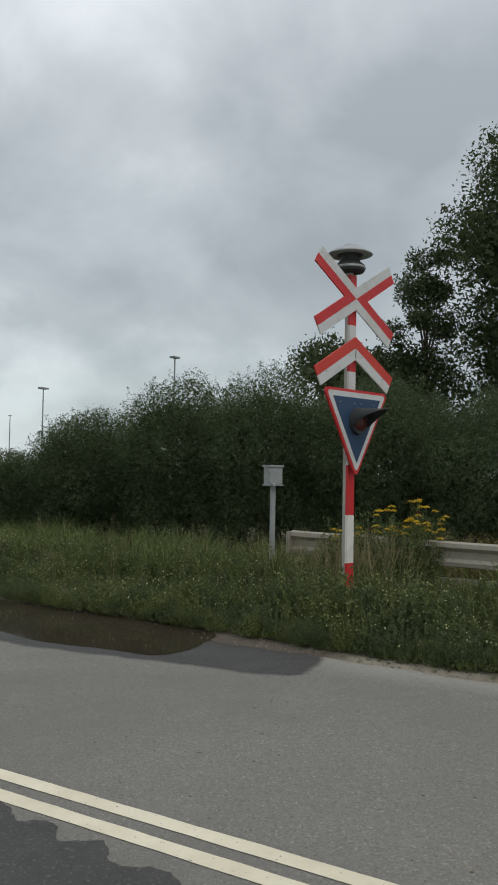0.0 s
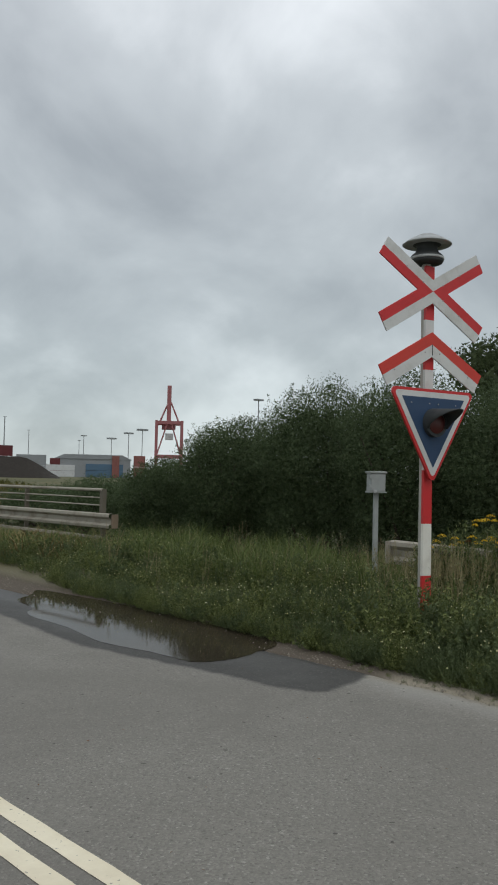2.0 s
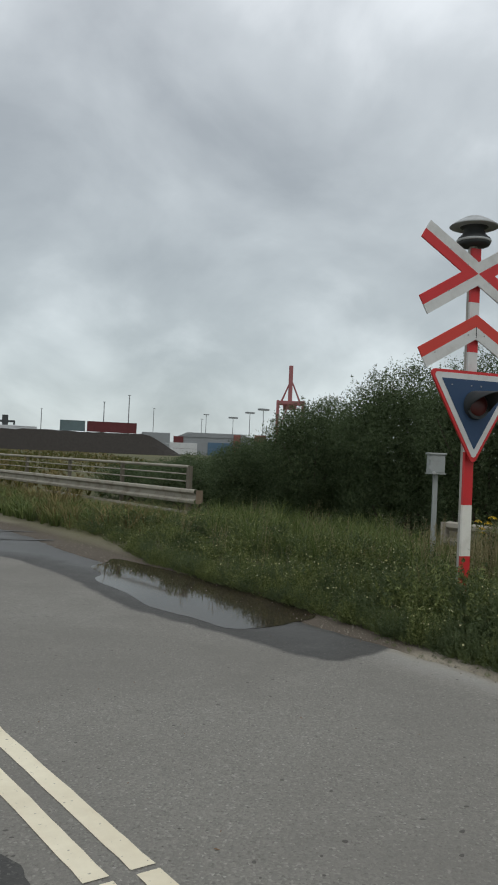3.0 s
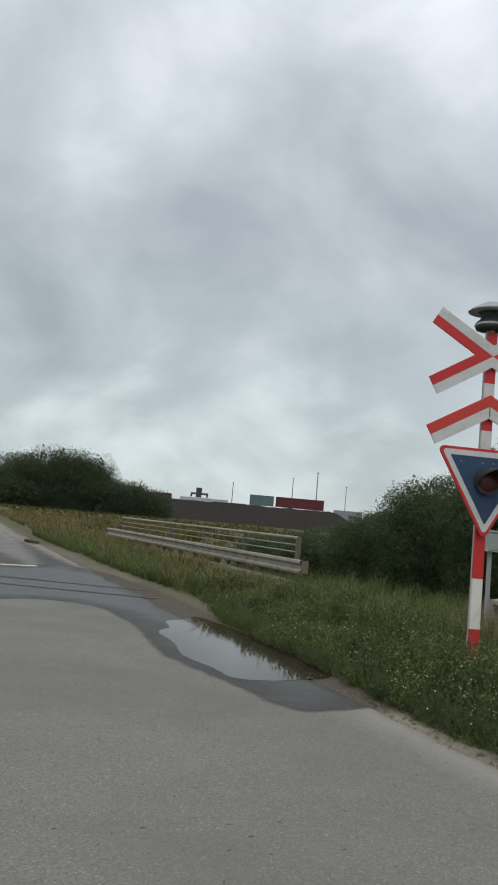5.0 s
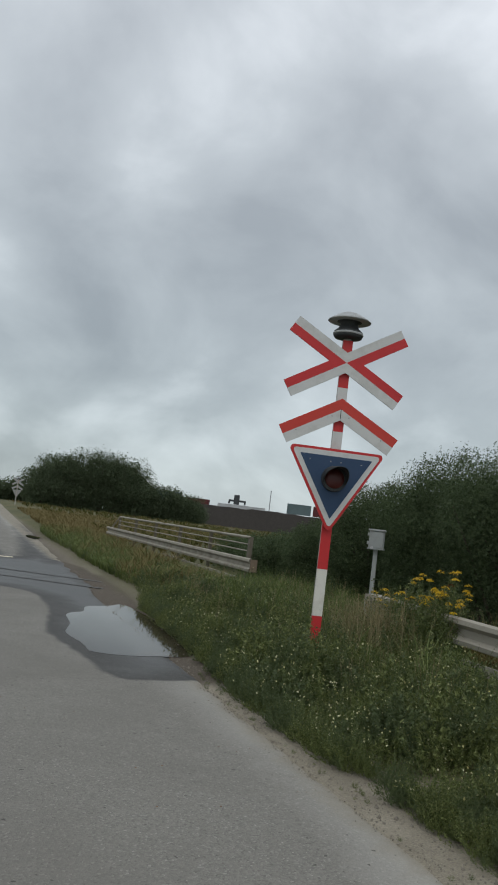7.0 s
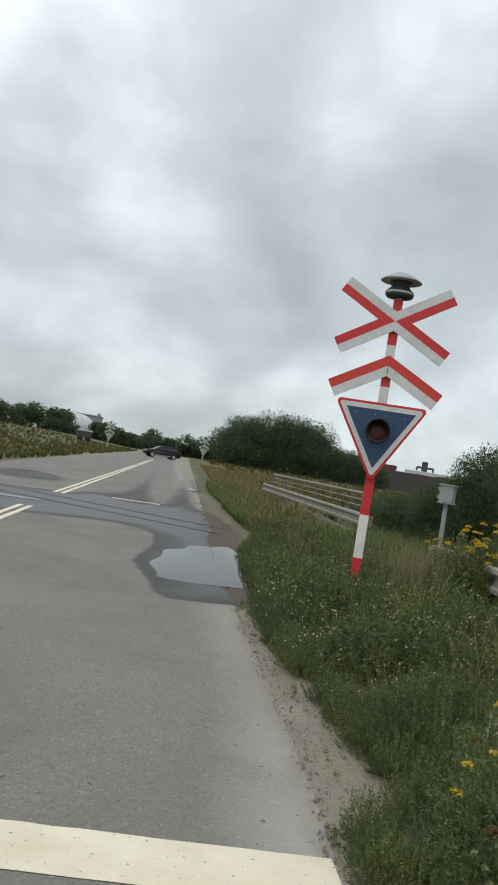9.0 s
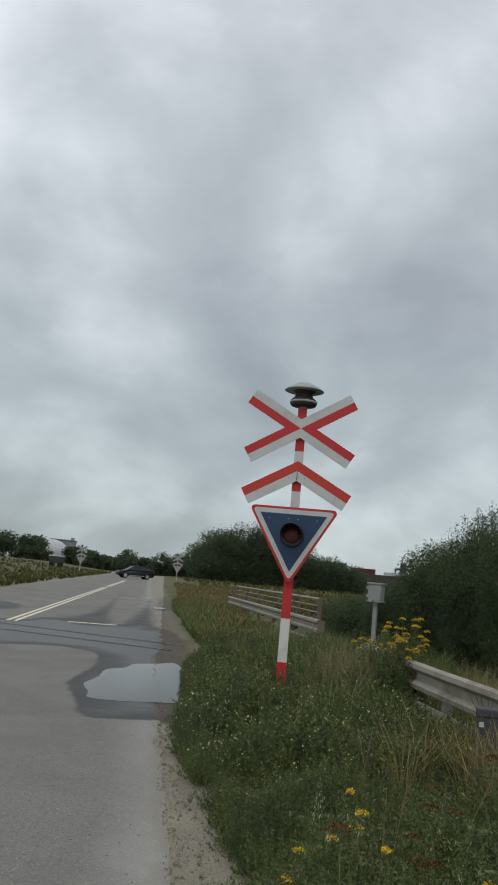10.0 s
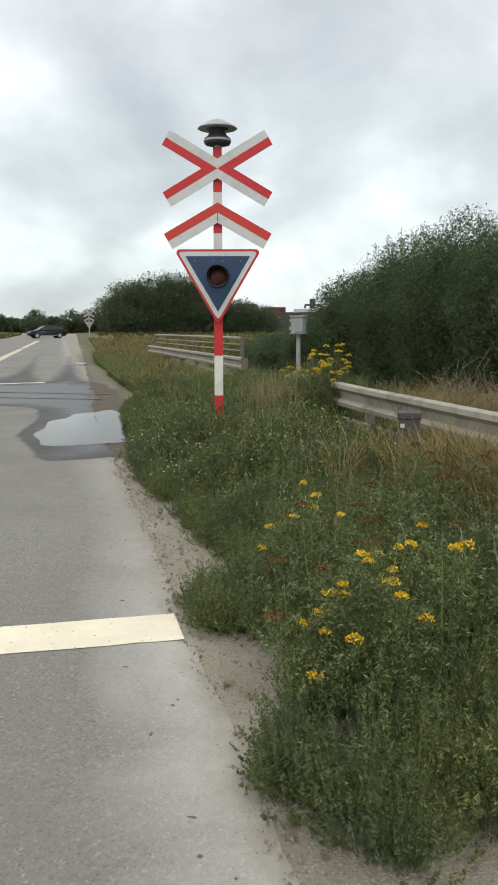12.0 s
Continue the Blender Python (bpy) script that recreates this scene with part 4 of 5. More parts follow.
def tree(k, x, y, h, trunk_h, radii, n, size, label, mat=None, name="tree", group="", clumps=14, gaps=0.35, z=None, blob=(0.36, 0.58), thick=0.028):
    rng = np.random.default_rng(300 + k)
    z = land(x, y) if z is None else z
    t = thing(name, (x, y, z), 0, label, "tree", group)
    bm = bmesh.new()
    r0 = thick * h
    add_rod(bm, (0, 0, -0.2), (rng.normal() * 0.1, rng.normal() * 0.1, max(0.5, trunk_h)), r0, r0 * 0.75, 9)
    add_rod(bm, (0, 0, trunk_h - 0.05), (rng.normal() * 0.2, rng.normal() * 0.2, h * 0.78), r0 * 0.75, r0 * 0.15, 8)
    quads, mid = [], np.array([0, 0, (trunk_h + h) / 2])
    for c in range(clumps):
        w = unit(rng.normal(size=3))
        p = mid + w * np.array([radii[0], radii[1], (h - trunk_h) / 2]) * rng.uniform(0.3, 0.9)
        add_rod(bm, (0, 0, trunk_h + max(0.0, (p[2] - trunk_h)) * 0.5), tuple(p), r0 * 0.3, r0 * 0.08, 5)
        rr = min(radii[0], (h - trunk_h) / 2) * rng.uniform(*blob)
        m = n // clumps
        v = unit(rng.normal(size=(m, 3))) * rng.uniform(0.25, 1.0, (m, 1)) ** gaps * rr * np.array([1.15, 1.15, 0.85])
        v += rng.normal(size=(m, 3)) * rr * 0.10
        quads.append(leaves(rng, p + v, size, 0.62))
        if gaps < 0.5:
            f = unit(rng.normal(size=(m // 14, 3))) * rng.uniform(0, 0.8, (m // 14, 1)) * rr
            quads.append(leaves(rng, p + f, size * 2.4, 0.8))
    part("trunk", bm, M_BARK, t)
    crown = new("crown", quad_mesh("crown", np.concatenate(quads), mat or M_TREE, True))
    crown.parent = t
    return t


tree(0, 13.85, 4.25, 9.0, 3.0, (1.1, 1.1), 10000, 0.085, "slender tree with a thin open crown", clumps=17, gaps=0.75, blob=(0.25, 0.5), thick=0.009)
tree(1, 15.65, 1.2, 11.4, 1.0, (2.8, 2.8), 120000, 0.105, "tall broad dark green tree behind the hedge", clumps=120, blob=(0.32, 0.52))
tree(2, 13.6, 5.6, 5.9, 1.0, (2.4, 2.3), 26000, 0.10, "round dark tree behind the hedge", clumps=30, blob=(0.26, 0.42))
tree(3, 17.5, -5.0, 11.0, 1.5, (4.0, 4.2), 11000, 0.24, "tall broad dark green tree behind the hedge", clumps=30)

# trees far along the road, with haze in their leaf colour
CLUMP = [(9.8, 140, 9.2, 4.0), (14.5, 141, 11.0, 4.6), (19.5, 140, 12.4, 4.8), (23.2, 139, 11.6, 4.0), (28, 138, 8.4, 3.6), (32, 137, 7.2, 3.4), (35, 136, 5.4, 2.8), (12, 147, 10, 5), (25, 146, 9.5, 5), (12.2, 140.5, 10.2, 4.0), (17, 140.5, 11.8, 4.4), (21.4, 139.5, 12.2, 4.2), (25.8, 138.5, 9.8, 3.8)]
for k, (x, y, h, r) in enumerate(CLUMP):
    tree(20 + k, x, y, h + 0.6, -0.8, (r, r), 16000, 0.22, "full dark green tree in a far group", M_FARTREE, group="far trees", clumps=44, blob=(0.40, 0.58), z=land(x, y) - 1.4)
LINE_L = [(-60, 196, 7.5, 7), (-49, 194, 7.0, 6), (-41, 195, 7.6, 6), (-33, 194, 7.4, 5), (-27.5, 192, 6.6, 3.6), (-18.5, 200, 5.6, 3.0), (-15.5, 194, 6.6, 3.4), (-11, 196, 5.2, 3.2), (-6, 195, 6.0, 4), (-1, 196, 5.6, 4), (4, 195, 5.8, 4), (9, 196, 6.2, 4)]
for k, (x, y, h, r) in enumerate(LINE_L):
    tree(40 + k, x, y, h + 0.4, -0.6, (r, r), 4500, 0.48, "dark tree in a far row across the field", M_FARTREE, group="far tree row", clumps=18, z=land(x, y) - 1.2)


# ---- verge plants ----
EDGE_Y = [-14, -9.0, -8.45, -8.25, -7.9, -7.7, -7.5, -7.3, -7.0, -6.5, -6.3, -6.15, -5.9, -5.6, -5.45, -5.2, -4.75, -4.4, -3.75, -3.4, -3.1, -2.8, -2.2, -1.5, -0.3, 2, 4, 6, 7, 9, 14, 28, 60, 120]
EDGE_X = [1.7, 1.2, 0.75, 0.2, 0.04, 0.0, 0.08, 0.17, 0.38, 0.44, 0.2, 0.08, 0.0, 0.02, 0.27, 0.46, 0.42, 0.35, 0.32, 0.3, 0.4, 0.28, 0.18, 0.19, 0.20, 0.42, 0.46, 0.58, 0.8, 1.05, 0.95, 0.7, 0.8, 1.0]


def verge_edge(y):
    return float(np.interp(y, EDGE_Y, EDGE_X)) + drift(y) + 0.03 * noise.noise(Vector((y * 1.7, 7.0, 0.0))) + 0.03 * noise.noise(Vector((y * 5.0, 2.0, 0.0)))


def weed_template(rng, r, h, sprigs, per, leaf, ratio=0.36):
    """A bushy weed: leafy sprigs that spread from one foot into a rounded clump."""
    out = []
    up = np.array([0, 0, 1.0])
    for _ in range(sprigs):
        a, tilt = rng.uniform(0, 2 * math.pi), 1.35 * math.sqrt(rng.uniform())
        reach = rng.uniform(0.72, 1.12)
        tip = np.array([math.cos(a) * math.sin(tilt) * r, math.sin(a) * math.sin(tilt) * r, max(0.10, math.cos(tilt)) * h]) * reach
        foot = np.array([tip[0] * 0.25, tip[1] * 0.25, 0.0])
        t = rng.uniform(0.22, 1.0, (per, 1)) ** 0.75
        bow = np.array([tip[0], tip[1], 0]) * 0.25
        pts = foot + (tip - foot) * t + bow * np.sin(t * math.pi) * 0.6
        side = unit(rng.normal(size=(per, 3)))
        along = unit(unit(tip - foot) * 0.7 + up * 0.35 + side * 0.9)
        out.append(leaves(rng, pts + side * leaf * 0.35, leaf * (1.15 - 0.35 * t.mean()), ratio, along, 0.5))
        s = np.array([0.0022, 0.0014, 0])
        out.append(np.array([[foot, foot + s, tip * 0.97, foot - s]]))
    return np.concatenate(out)


def grass_template(rng, h, blades, lean, width=0.006):
    out = []
    for _ in range(blades):
        a = rng.uniform(0, 2 * math.pi)
        d = np.array([math.cos(a), math.sin(a), 0])
        s = np.array([-math.sin(a), math.cos(a), 0]) * width * rng.uniform(0.6, 1.3)
        foot = d * rng.uniform(0, 0.05)
        hh = h * rng.uniform(0.55, 1.1)
        mid = foot + d * lean * 0.3 * hh + np.array([0, 0, 0.6 * hh])
        tip = foot + d * lean * hh * rng.uniform(0.6, 1.3) + np.array([0, 0, hh * rng.uniform(0.85, 1.0)])
        out.append([foot - s, foot + s, mid + s * 0.8, mid - s * 0.8])
        out.append([mid - s * 0.8, mid + s * 0.8, tip + s * 0.1, tip - s * 0.1])
    return np.array(out)


def stalk_template(rng, h, count):
    """Dry flowering stalks with a loose seed head."""
    out = []
    for _ in range(count):
        lean = rng.normal(size=2) * 0.16 * h
        top = np.array([lean[0], lean[1], h * rng.uniform(0.7, 1.1)])
        foot = np.append(rng.normal(size=2) * 0.05, 0)
        s = np.array([0.0022, 0.0012, 0])
        out.append([foot - s, foot + s, top + s * 0.6, top - s * 0.6])
        t = rng.uniform(0.80, 1.02, (18, 1))
        pts = foot + (top - foot) * t + rng.normal(size=(18, 3)) * 0.008
        out.extend(leaves(rng, pts, 0.017, 0.3, np.array([lean[0], lean[1], h]) / h, 0.7))
    return np.array(out)


def scatter(rng, templates, places, scales):
    """All copies of the templates at the places, as one array of quads."""
    out = []
    pick = rng.integers(0, len(templates), len(places))
    turn = rng.uniform(0, 2 * math.pi, len(places))
    for k, tmpl in enumerate(templates):
        at = np.nonzero(pick == k)[0]
        if not len(at):
            continue
        c, s = np.cos(turn[at]), np.sin(turn[at])
        zero, one = np.zeros_like(c), np.ones_like(c)
        rot = np.stack([np.stack([c, -s, zero], -1), np.stack([s, c, zero], -1), np.stack([zero, zero, one], -1)], 1)
        q = np.einsum("nij,qvj->nqvi", rot, tmpl) * scales[at][:, None, None, None] + places[at][:, None, None, :]
        out.append(q.reshape(-1, 4, 3))
    return np.concatenate(out)


def spots(rng, count, y0, y1, width, off=0.0, power=1.0):
    """Random feet on the verge, measured from the edge of its growth."""
    ys = rng.uniform(y0, y1, count)
    us = off + width * rng.uniform(0, 1, count) ** power
    xs = np.array([verge_edge(y) for y in ys]) + us
    keep = ((xs - 2.48) / 0.50) ** 2 + ((ys + 3.25) / 0.75) ** 2 > 1
    xs, ys, us = xs[keep], ys[keep], us[keep]
    zs = np.array([land(x, y) for x, y in zip(xs, ys)])
    return np.stack([xs, ys, zs], 1), us


def patchy(p, low=0.62, high=1.35):
    """Taller and shorter patches of growth."""
    n = np.array([noise.noise(Vector((a * 1.1, b * 1.1, 5.0))) + 0.5 * noise.noise(Vector((a * 3.0, b * 3.0, 8.0))) for a, b, _ in p])
    return np.clip((low + high) / 2 + n * 0.95, low, high)


def stuff(name, quads, mat, label, category, pointed=False):
    return tagged(new(name, quad_mesh(name, quads, mat, pointed)), label, category, kind="stuff")


def carpet(rng, y0, y1, count, width, low, high, power=1.25):
    """Clumps over a stretch of the verge, lower towards the road: their feet and sizes."""
    p, u = spots(rng, count, y0, y1, width, 0.05, power)
    sc = (0.52 + 0.48 * np.clip(u / 0.6, 0, 1)) * rng.uniform(low, high, len(p)) * patchy(p, 0.5, 1.45)
    return p, sc


def on_clumps(rng, p, sc, r, h, count):
    """Places on the upper side of random clumps."""
    k = rng.integers(0, len(p), count)
    a, q = rng.uniform(0, 2 * math.pi, count), np.sqrt(rng.uniform(0, 1, count))
    off = np.stack([r * q * np.cos(a), r * q * np.sin(a), h * (np.sqrt(1 - 0.85 * q * q) * rng.uniform(0.9, 1.12, count))], 1)
    return p[k] + off * sc[k][:, None]


vr = np.random.default_rng(7)
near_weeds = [weed_template(vr, 0.26, 0.40, 40, 30, 0.023) for _ in range(7)]
weeds = [weed_template(vr, 0.28, 0.40, 30, 24, 0.031, 0.42) for _ in range(7)]
far_weeds = [weed_template(vr, 0.29, 0.40, 22, 18, 0.040, 0.45) for _ in range(5)]
p, sc = carpet(vr, -9.6, -3.8, 620, 2.6, 0.75, 1.2)
stuff("low_weeds", scatter(vr, near_weeds, p, sc), M_WEED, "fine-leaved grey-green weeds by the stop line", "weeds", True)
# clumps that spill over the sandy edge
ys = vr.uniform(-8.3, 7.0, 420)
p = np.stack([[verge_edge(y) + 0.02 + 0.16 * vr.uniform() for y in ys], ys, np.zeros(420)], 1)
p[:, 2] = [land(a, b) for a, b, _ in p]
stuff("low_weeds", scatter(vr, near_weeds[:4] + weeds[:3], p, vr.uniform(0.30, 0.78, 420)), M_WEED, "bushy weeds spilling over the sandy edge", "weeds", True)
ys = vr.uniform(-8.2, 0.6, 90)
p = np.stack([[right_edge(y) + vr.uniform(0.0, 1.0) * max(0.05, verge_edge(y) - right_edge(y)) for y in ys], ys, np.zeros(90)], 1)
p[:, 2] = [land(a, b) for a, b, _ in p]
stuff("seedlings", scatter(vr, near_weeds, p, vr.uniform(0.06, 0.14, 90)), M_WEED, "small weed seedlings in the sandy strip", "weeds", True)
p, sc = carpet(vr, -3.8, 3.2, 640, 2.7, 0.75, 1.25)
stuff("low_weeds", scatter(vr, weeds, p, sc), M_WEED, "low leafy green roadside weeds", "weeds", True)
bloom = on_clumps(vr, p, sc, 0.28, 0.40, 2100)
p, sc = carpet(vr, 3.2, 10.0, 520, 2.7, 0.7, 1.15)
stuff("low_weeds", scatter(vr, far_weeds, p, sc), M_WEED, "low leafy green roadside weeds", "weeds", True)
bloom = np.concatenate([bloom, on_clumps(vr, p, sc, 0.28, 0.40, 700)])
# taller clumps in front of the sign post
p = np.stack([vr.uniform(0.75, 1.75, 26), vr.uniform(-0.5, 0.75, 26), np.full(26, 0.09)], 1)
p = p[np.hypot(p[:, 0] - 1.42, p[:, 1] - 0.58) > 0.18]
stuff("low_weeds", scatter(vr, weeds, p, vr.uniform(1.0, 1.3, len(p))), M_WEED, "knee-high leafy weeds round the sign post", "weeds", True)
p = np.array([(0.98, 0.40, 0.08), (1.10, 0.52, 0.08), (0.85, 0.22, 0.07), (1.14, 0.34, 0.08), (0.78, 0.5, 0.07), (1.0, 0.75, 0.08)])
stuff("low_weeds", scatter(vr, weeds, p, vr.uniform(1.6, 1.8, len(p))), M_WEED, "tall leafy weeds on the road side of the post", "weeds", True)
# dense foliage under the tall yellow flowers at the end of the rail
p = np.stack([vr.uniform(2.55, 3.05, 34), vr.uniform(0.15, 1.45, 34), np.full(34, 0.1)], 1)
stuff("low_weeds", scatter(vr, [weed_template(vr, 0.24, 1.0, 44, 34, 0.040, 0.4) for _ in range(4)], p, vr.uniform(0.8, 1.12, 34)), M_TANSY, "tall dense green foliage at the end of the rail", "weeds", True)
p = np.stack([vr.uniform(2.5, 2.8, 9), vr.uniform(1.3, 1.95, 9), np.full(9, 0.1)], 1)
stuff("low_weeds", scatter(vr, [weed_template(vr, 0.20, 0.95, 34, 26, 0.042, 0.3) for _ in range(3)], p, vr.uniform(0.6, 0.85, 9)), M_GRASS, "tall green weeds before the rail end", "weeds", True)
p, u = spots(vr, 300, 10.0, 30.0, 2.2, 0.0)
stuff("low_weeds", scatter(vr, far_weeds[:3], p, vr.uniform(0.5, 0.9, len(p))), M_WEED, "low leafy green roadside weeds", "weeds", True)
tufts = [grass_template(vr, 0.5, 28, 0.6, 0.004) for _ in range(6)]
p, u = spots(vr, 1150, -10.5, 10.5, 3.7, 1.3)
stuff("verge_grass", scatter(vr, tufts, p, vr.uniform(0.6, 1.25, len(p)) * (0.75 + 0.25 * np.clip(u - 0.5, 0, 1)) * patchy(p, 0.7, 1.25)), M_GRASS, "rough green roadside grass", "grass")
p, u = spots(vr, 1800, 10.0, 34.0, 2.3, 0.0)
stuff("verge_grass", scatter(vr, [grass_template(vr, 0.34, 18, 0.8, 0.009) for _ in range(6)], p, vr.uniform(0.6, 1.15, len(p))), M_GRASS, "rough green roadside grass", "grass")
p, u = spots(vr, 700, 8.0, 34.0, 2.3, 0.1)
stuff("dry_grass", scatter(vr, [grass_template(vr, 0.40, 16, 0.9, 0.007) for _ in range(6)], p, vr.uniform(0.6, 1.2, len(p)) * patchy(p, 0.5, 1.4)), M_DRYFAR, "withered tufts in the grass along the lane", "grass")
straws = [stalk_template(vr, 0.75, 5) for _ in range(6)]
p, u = spots(vr, 170, -7.0, 10.0, 3.4, 0.7)
stuff("dry_grass", scatter(vr, straws, p, vr.uniform(0.5, 0.95, len(p))), M_STRAW, "straw-coloured flowering grass stalks", "grass")
# pale straw thicket beside the post
p = np.stack([vr.normal(2.35, 0.28, 70), vr.normal(1.1, 0.4, 70), np.full(70, 0.12)], 1)
stuff("dry_grass", scatter(vr, straws, p, vr.uniform(0.9, 1.25, 70)), M_STRAW, "tall straw-coloured stalks beside the sign post", "grass")
# withered grass on both sides of the near rail
tan = [grass_template(vr, 0.66, 34, 0.75, 0.0032) for _ in range(6)]
p = np.stack([vr.uniform(3.3, 5.6, 720), vr.uniform(-8.5, 0.8, 720), np.zeros(720)], 1)
p[:, 2] = [land(a, b) for a, b, _ in p]
stuff("dry_grass", scatter(vr, tan, p, vr.uniform(0.7, 1.25, len(p))), M_DRY, "tall withered tan grass behind the guard rail", "grass")
p = np.stack([2.95 - np.abs(vr.normal(0, 0.45, 230)), vr.uniform(-6.6, -3.35, 230), np.zeros(230)], 1)
p[:, 2] = [land(a, b) for a, b, _ in p]
p = p[((p[:, 0] - 2.55) / 0.25) ** 2 + ((p[:, 1] + 3.1) / 0.5) ** 2 > 1]
stuff("dry_grass", scatter(vr, tan, p, vr.uniform(0.65, 1.15, len(p))), M_DRY, "tan withered grass along the guard rail", "grass")
p = np.stack([vr.normal(1.5, 0.3, 9), vr.normal(-7.1, 0.5, 9), np.full(9, 0.1)], 1)
stuff("dry_grass", scatter(vr, straws, p, vr.uniform(0.7, 1.0, 9)), M_PALE, "pale green flowering grass heads in the weeds", "grass")
# tan grass along the far verge and the field behind the bridge rail
ys = vr.uniform(27, 80, 1600)
xs = np.array([verge_edge(y) for y in ys]) + 0.4 + vr.uniform(0, 1, 1600) ** 1.2 * np.clip((ys - 14) * 0.35, 2.0, 16)
p = np.stack([xs, ys, [land(a, b) for a, b in zip(xs, ys)]], 1)
stuff("dry_grass", scatter(vr, [grass_template(vr, 0.38, 17, 1.0, 0.012) for _ in range(6)], p, vr.uniform(0.6, 1.2, len(p))), M_DRYFAR, "tan withered grass along the far verge", "grass")
ys = vr.uniform(18, 130, 2600)
xs = np.array([drift(y) for y in ys]) - 8.4 - vr.uniform(0, 1, 2600) ** 1.6 * np.clip(ys * 0.5, 8, 50)
p = np.stack([xs, ys, [land(a, b) for a, b in zip(xs, ys)]], 1)
stuff("field_grass", scatter(vr, [grass_template(vr, 0.34, 18, 1.0, 0.016) for _ in range(6)], p, vr.uniform(0.7, 1.3, len(p))), M_FIELD, "rough grass field across the road", "grass")

ys = vr.uniform(20, 165, 2000)
xs = 4.6 + vr.uniform(0, 1, 2000) * np.clip(ys * 0.42, 8, 60)
p = np.stack([xs, ys, [land(a, b) for a, b in zip(xs, ys)]], 1)
stuff("field_grass", scatter(vr, [grass_template(vr, 0.24, 15, 1.1, 0.016) for _ in range(6)], p, vr.uniform(0.7, 1.5, len(p))), M_DRYFAR, "withered tan grass field below the mound", "grass")
ys = vr.uniform(18, 120, 1500)
xs = 4.6 + vr.uniform(0, 1, 1500) * np.clip(ys * 0.42, 8, 50)
p = np.stack([xs, ys, [land(a, b) for a, b in zip(xs, ys)]], 1)
p = p[np.array([noise.noise(Vector((a * 0.12, b * 0.06, 3.0))) > -0.12 for a, b, _ in p])]
stuff("field_grass", scatter(vr, [grass_template(vr, 0.42, 14, 1.0, 0.024) for _ in range(6)], p, vr.uniform(0.7, 1.5, len(p))), M_FIELD, "green patches of rough grass below the mound", "grass")
ys = vr.uniform(25, 130, 350)
xs = np.array([drift(y) for y in ys]) - 9.0 - vr.uniform(0, 1, 350) ** 1.4 * np.clip(ys * 0.5, 8, 50)
p = np.stack([xs, ys, [land(a, b) for a, b in zip(xs, ys)]], 1)
stuff("field_grass", scatter(vr, [grass_template(vr, 0.36, 15, 1.0, 0.012) for _ in range(5)], p, vr.uniform(0.7, 1.3, len(p))), M_DRYFAR, "tan dry patches in the grass field", "grass")

# small pale flowers over the weeds
stuff("small_flowers", leaves(vr, bloom + np.array([0, 0, 0.012]), 0.017, 1.0, np.array([0, 0, 1.0]), 0.0), M_WHITEFL, "tiny pale daisy flowers among the weeds", "flowers")


# ---- tansy ----
def flower_head(rng, centre, radius, count, size):
    a = rng.uniform(0, 2 * math.pi, count)
    r = radius * np.sqrt(rng.uniform(0, 1, count))
    pts = centre + np.stack([r * np.cos(a), r * np.sin(a), 0.35 * radius - r * r / radius * 0.5 + rng.normal(size=count) * 0.004], 1)
    return leaves(rng, pts, size, 1.0)


def tansy(k, x, y, h, heads, brown=0.25, spread=0.17, label="feathery green tansy with yellow button flowers", big=1.0):
    rng = np.random.default_rng(500 + k)
    t = thing("tansy_plant", (x, y, land(x, y)), rng.uniform(0, 360), label, "wild plant", "tansy on the verge")
    quads, tops = [], []
    for _ in range(int(heads * 1.3) + 3):
        top = np.array([rng.normal() * spread, rng.normal() * spread, h * rng.uniform(0.72, 1.05)])
        tops.append(top)
        s = np.array([0.0030, 0.0015, 0])
        foot = top * np.array([0.25, 0.25, 0])
        quads.append(np.array([[foot - s, foot + s, top + s * 0.6, top - s * 0.6]]))
        for _ in range(11):
            q = foot + (top - foot) * rng.uniform(0.12, 0.92)
            d = unit(np.array([rng.normal(), rng.normal(), 0.35]))
            ln = rng.uniform(0.09, 0.17)
            tt = rng.uniform(0.1, 1, (24, 1))
            quads.append(leaves(rng, q + d * ln * tt + rng.normal(size=(24, 3)) * 0.014, 0.024, 0.30, d, 0.3))
    foliage = new("foliage", quad_mesh("foliage", np.concatenate(quads), M_TANSY))
    foliage.parent = t
    for top in tops[:heads]:
        dead = rng.uniform() < brown
        hd = new("flower_head", quad_mesh("flower_head", flower_head(rng, top, rng.uniform(0.036, 0.058) if dead else rng.uniform(0.024, 0.040) * big, 120 if dead else 80, 0.0105), M_BROWNHEAD if dead else M_YELLOW))
        hd.parent = t
        hd["kind"] = "stuff"
        hd["label"] = "withered brown flower head" if dead else "yellow button flower head"


TANSY = [(1.31, -5.21, 0.56, 1), (1.0, -5.89, 0.56, 1), (0.86, -6.46, 0.54, 1), (0.65, -6.37, 0.54, 1), (0.41, -6.65, 0.48, 1), (0.72, -5.99, 0.54, 1), (1.08, -6.16, 0.56, 2), (1.43, -5.88, 0.58, 2), (0.74, -5.46, 0.52, 1),
         (0.3, -7.11, 0.40, 1), (1.7, -5.5, 0.66, 2), (1.15, -7.0, 0.58, 1), (1.9, -4.9, 0.7, 2), (1.6, -6.5, 0.64, 2), (2.1, -5.4, 0.72, 2), (0.55, -6.9, 0.45, 1), (1.2, -5.6, 0.58, 1)]
for k, (x, y, h, n) in enumerate(TANSY):
    tansy(k, x, y, h, n, 1.0, 0.09, "feathery green tansy with withered brown flower heads")
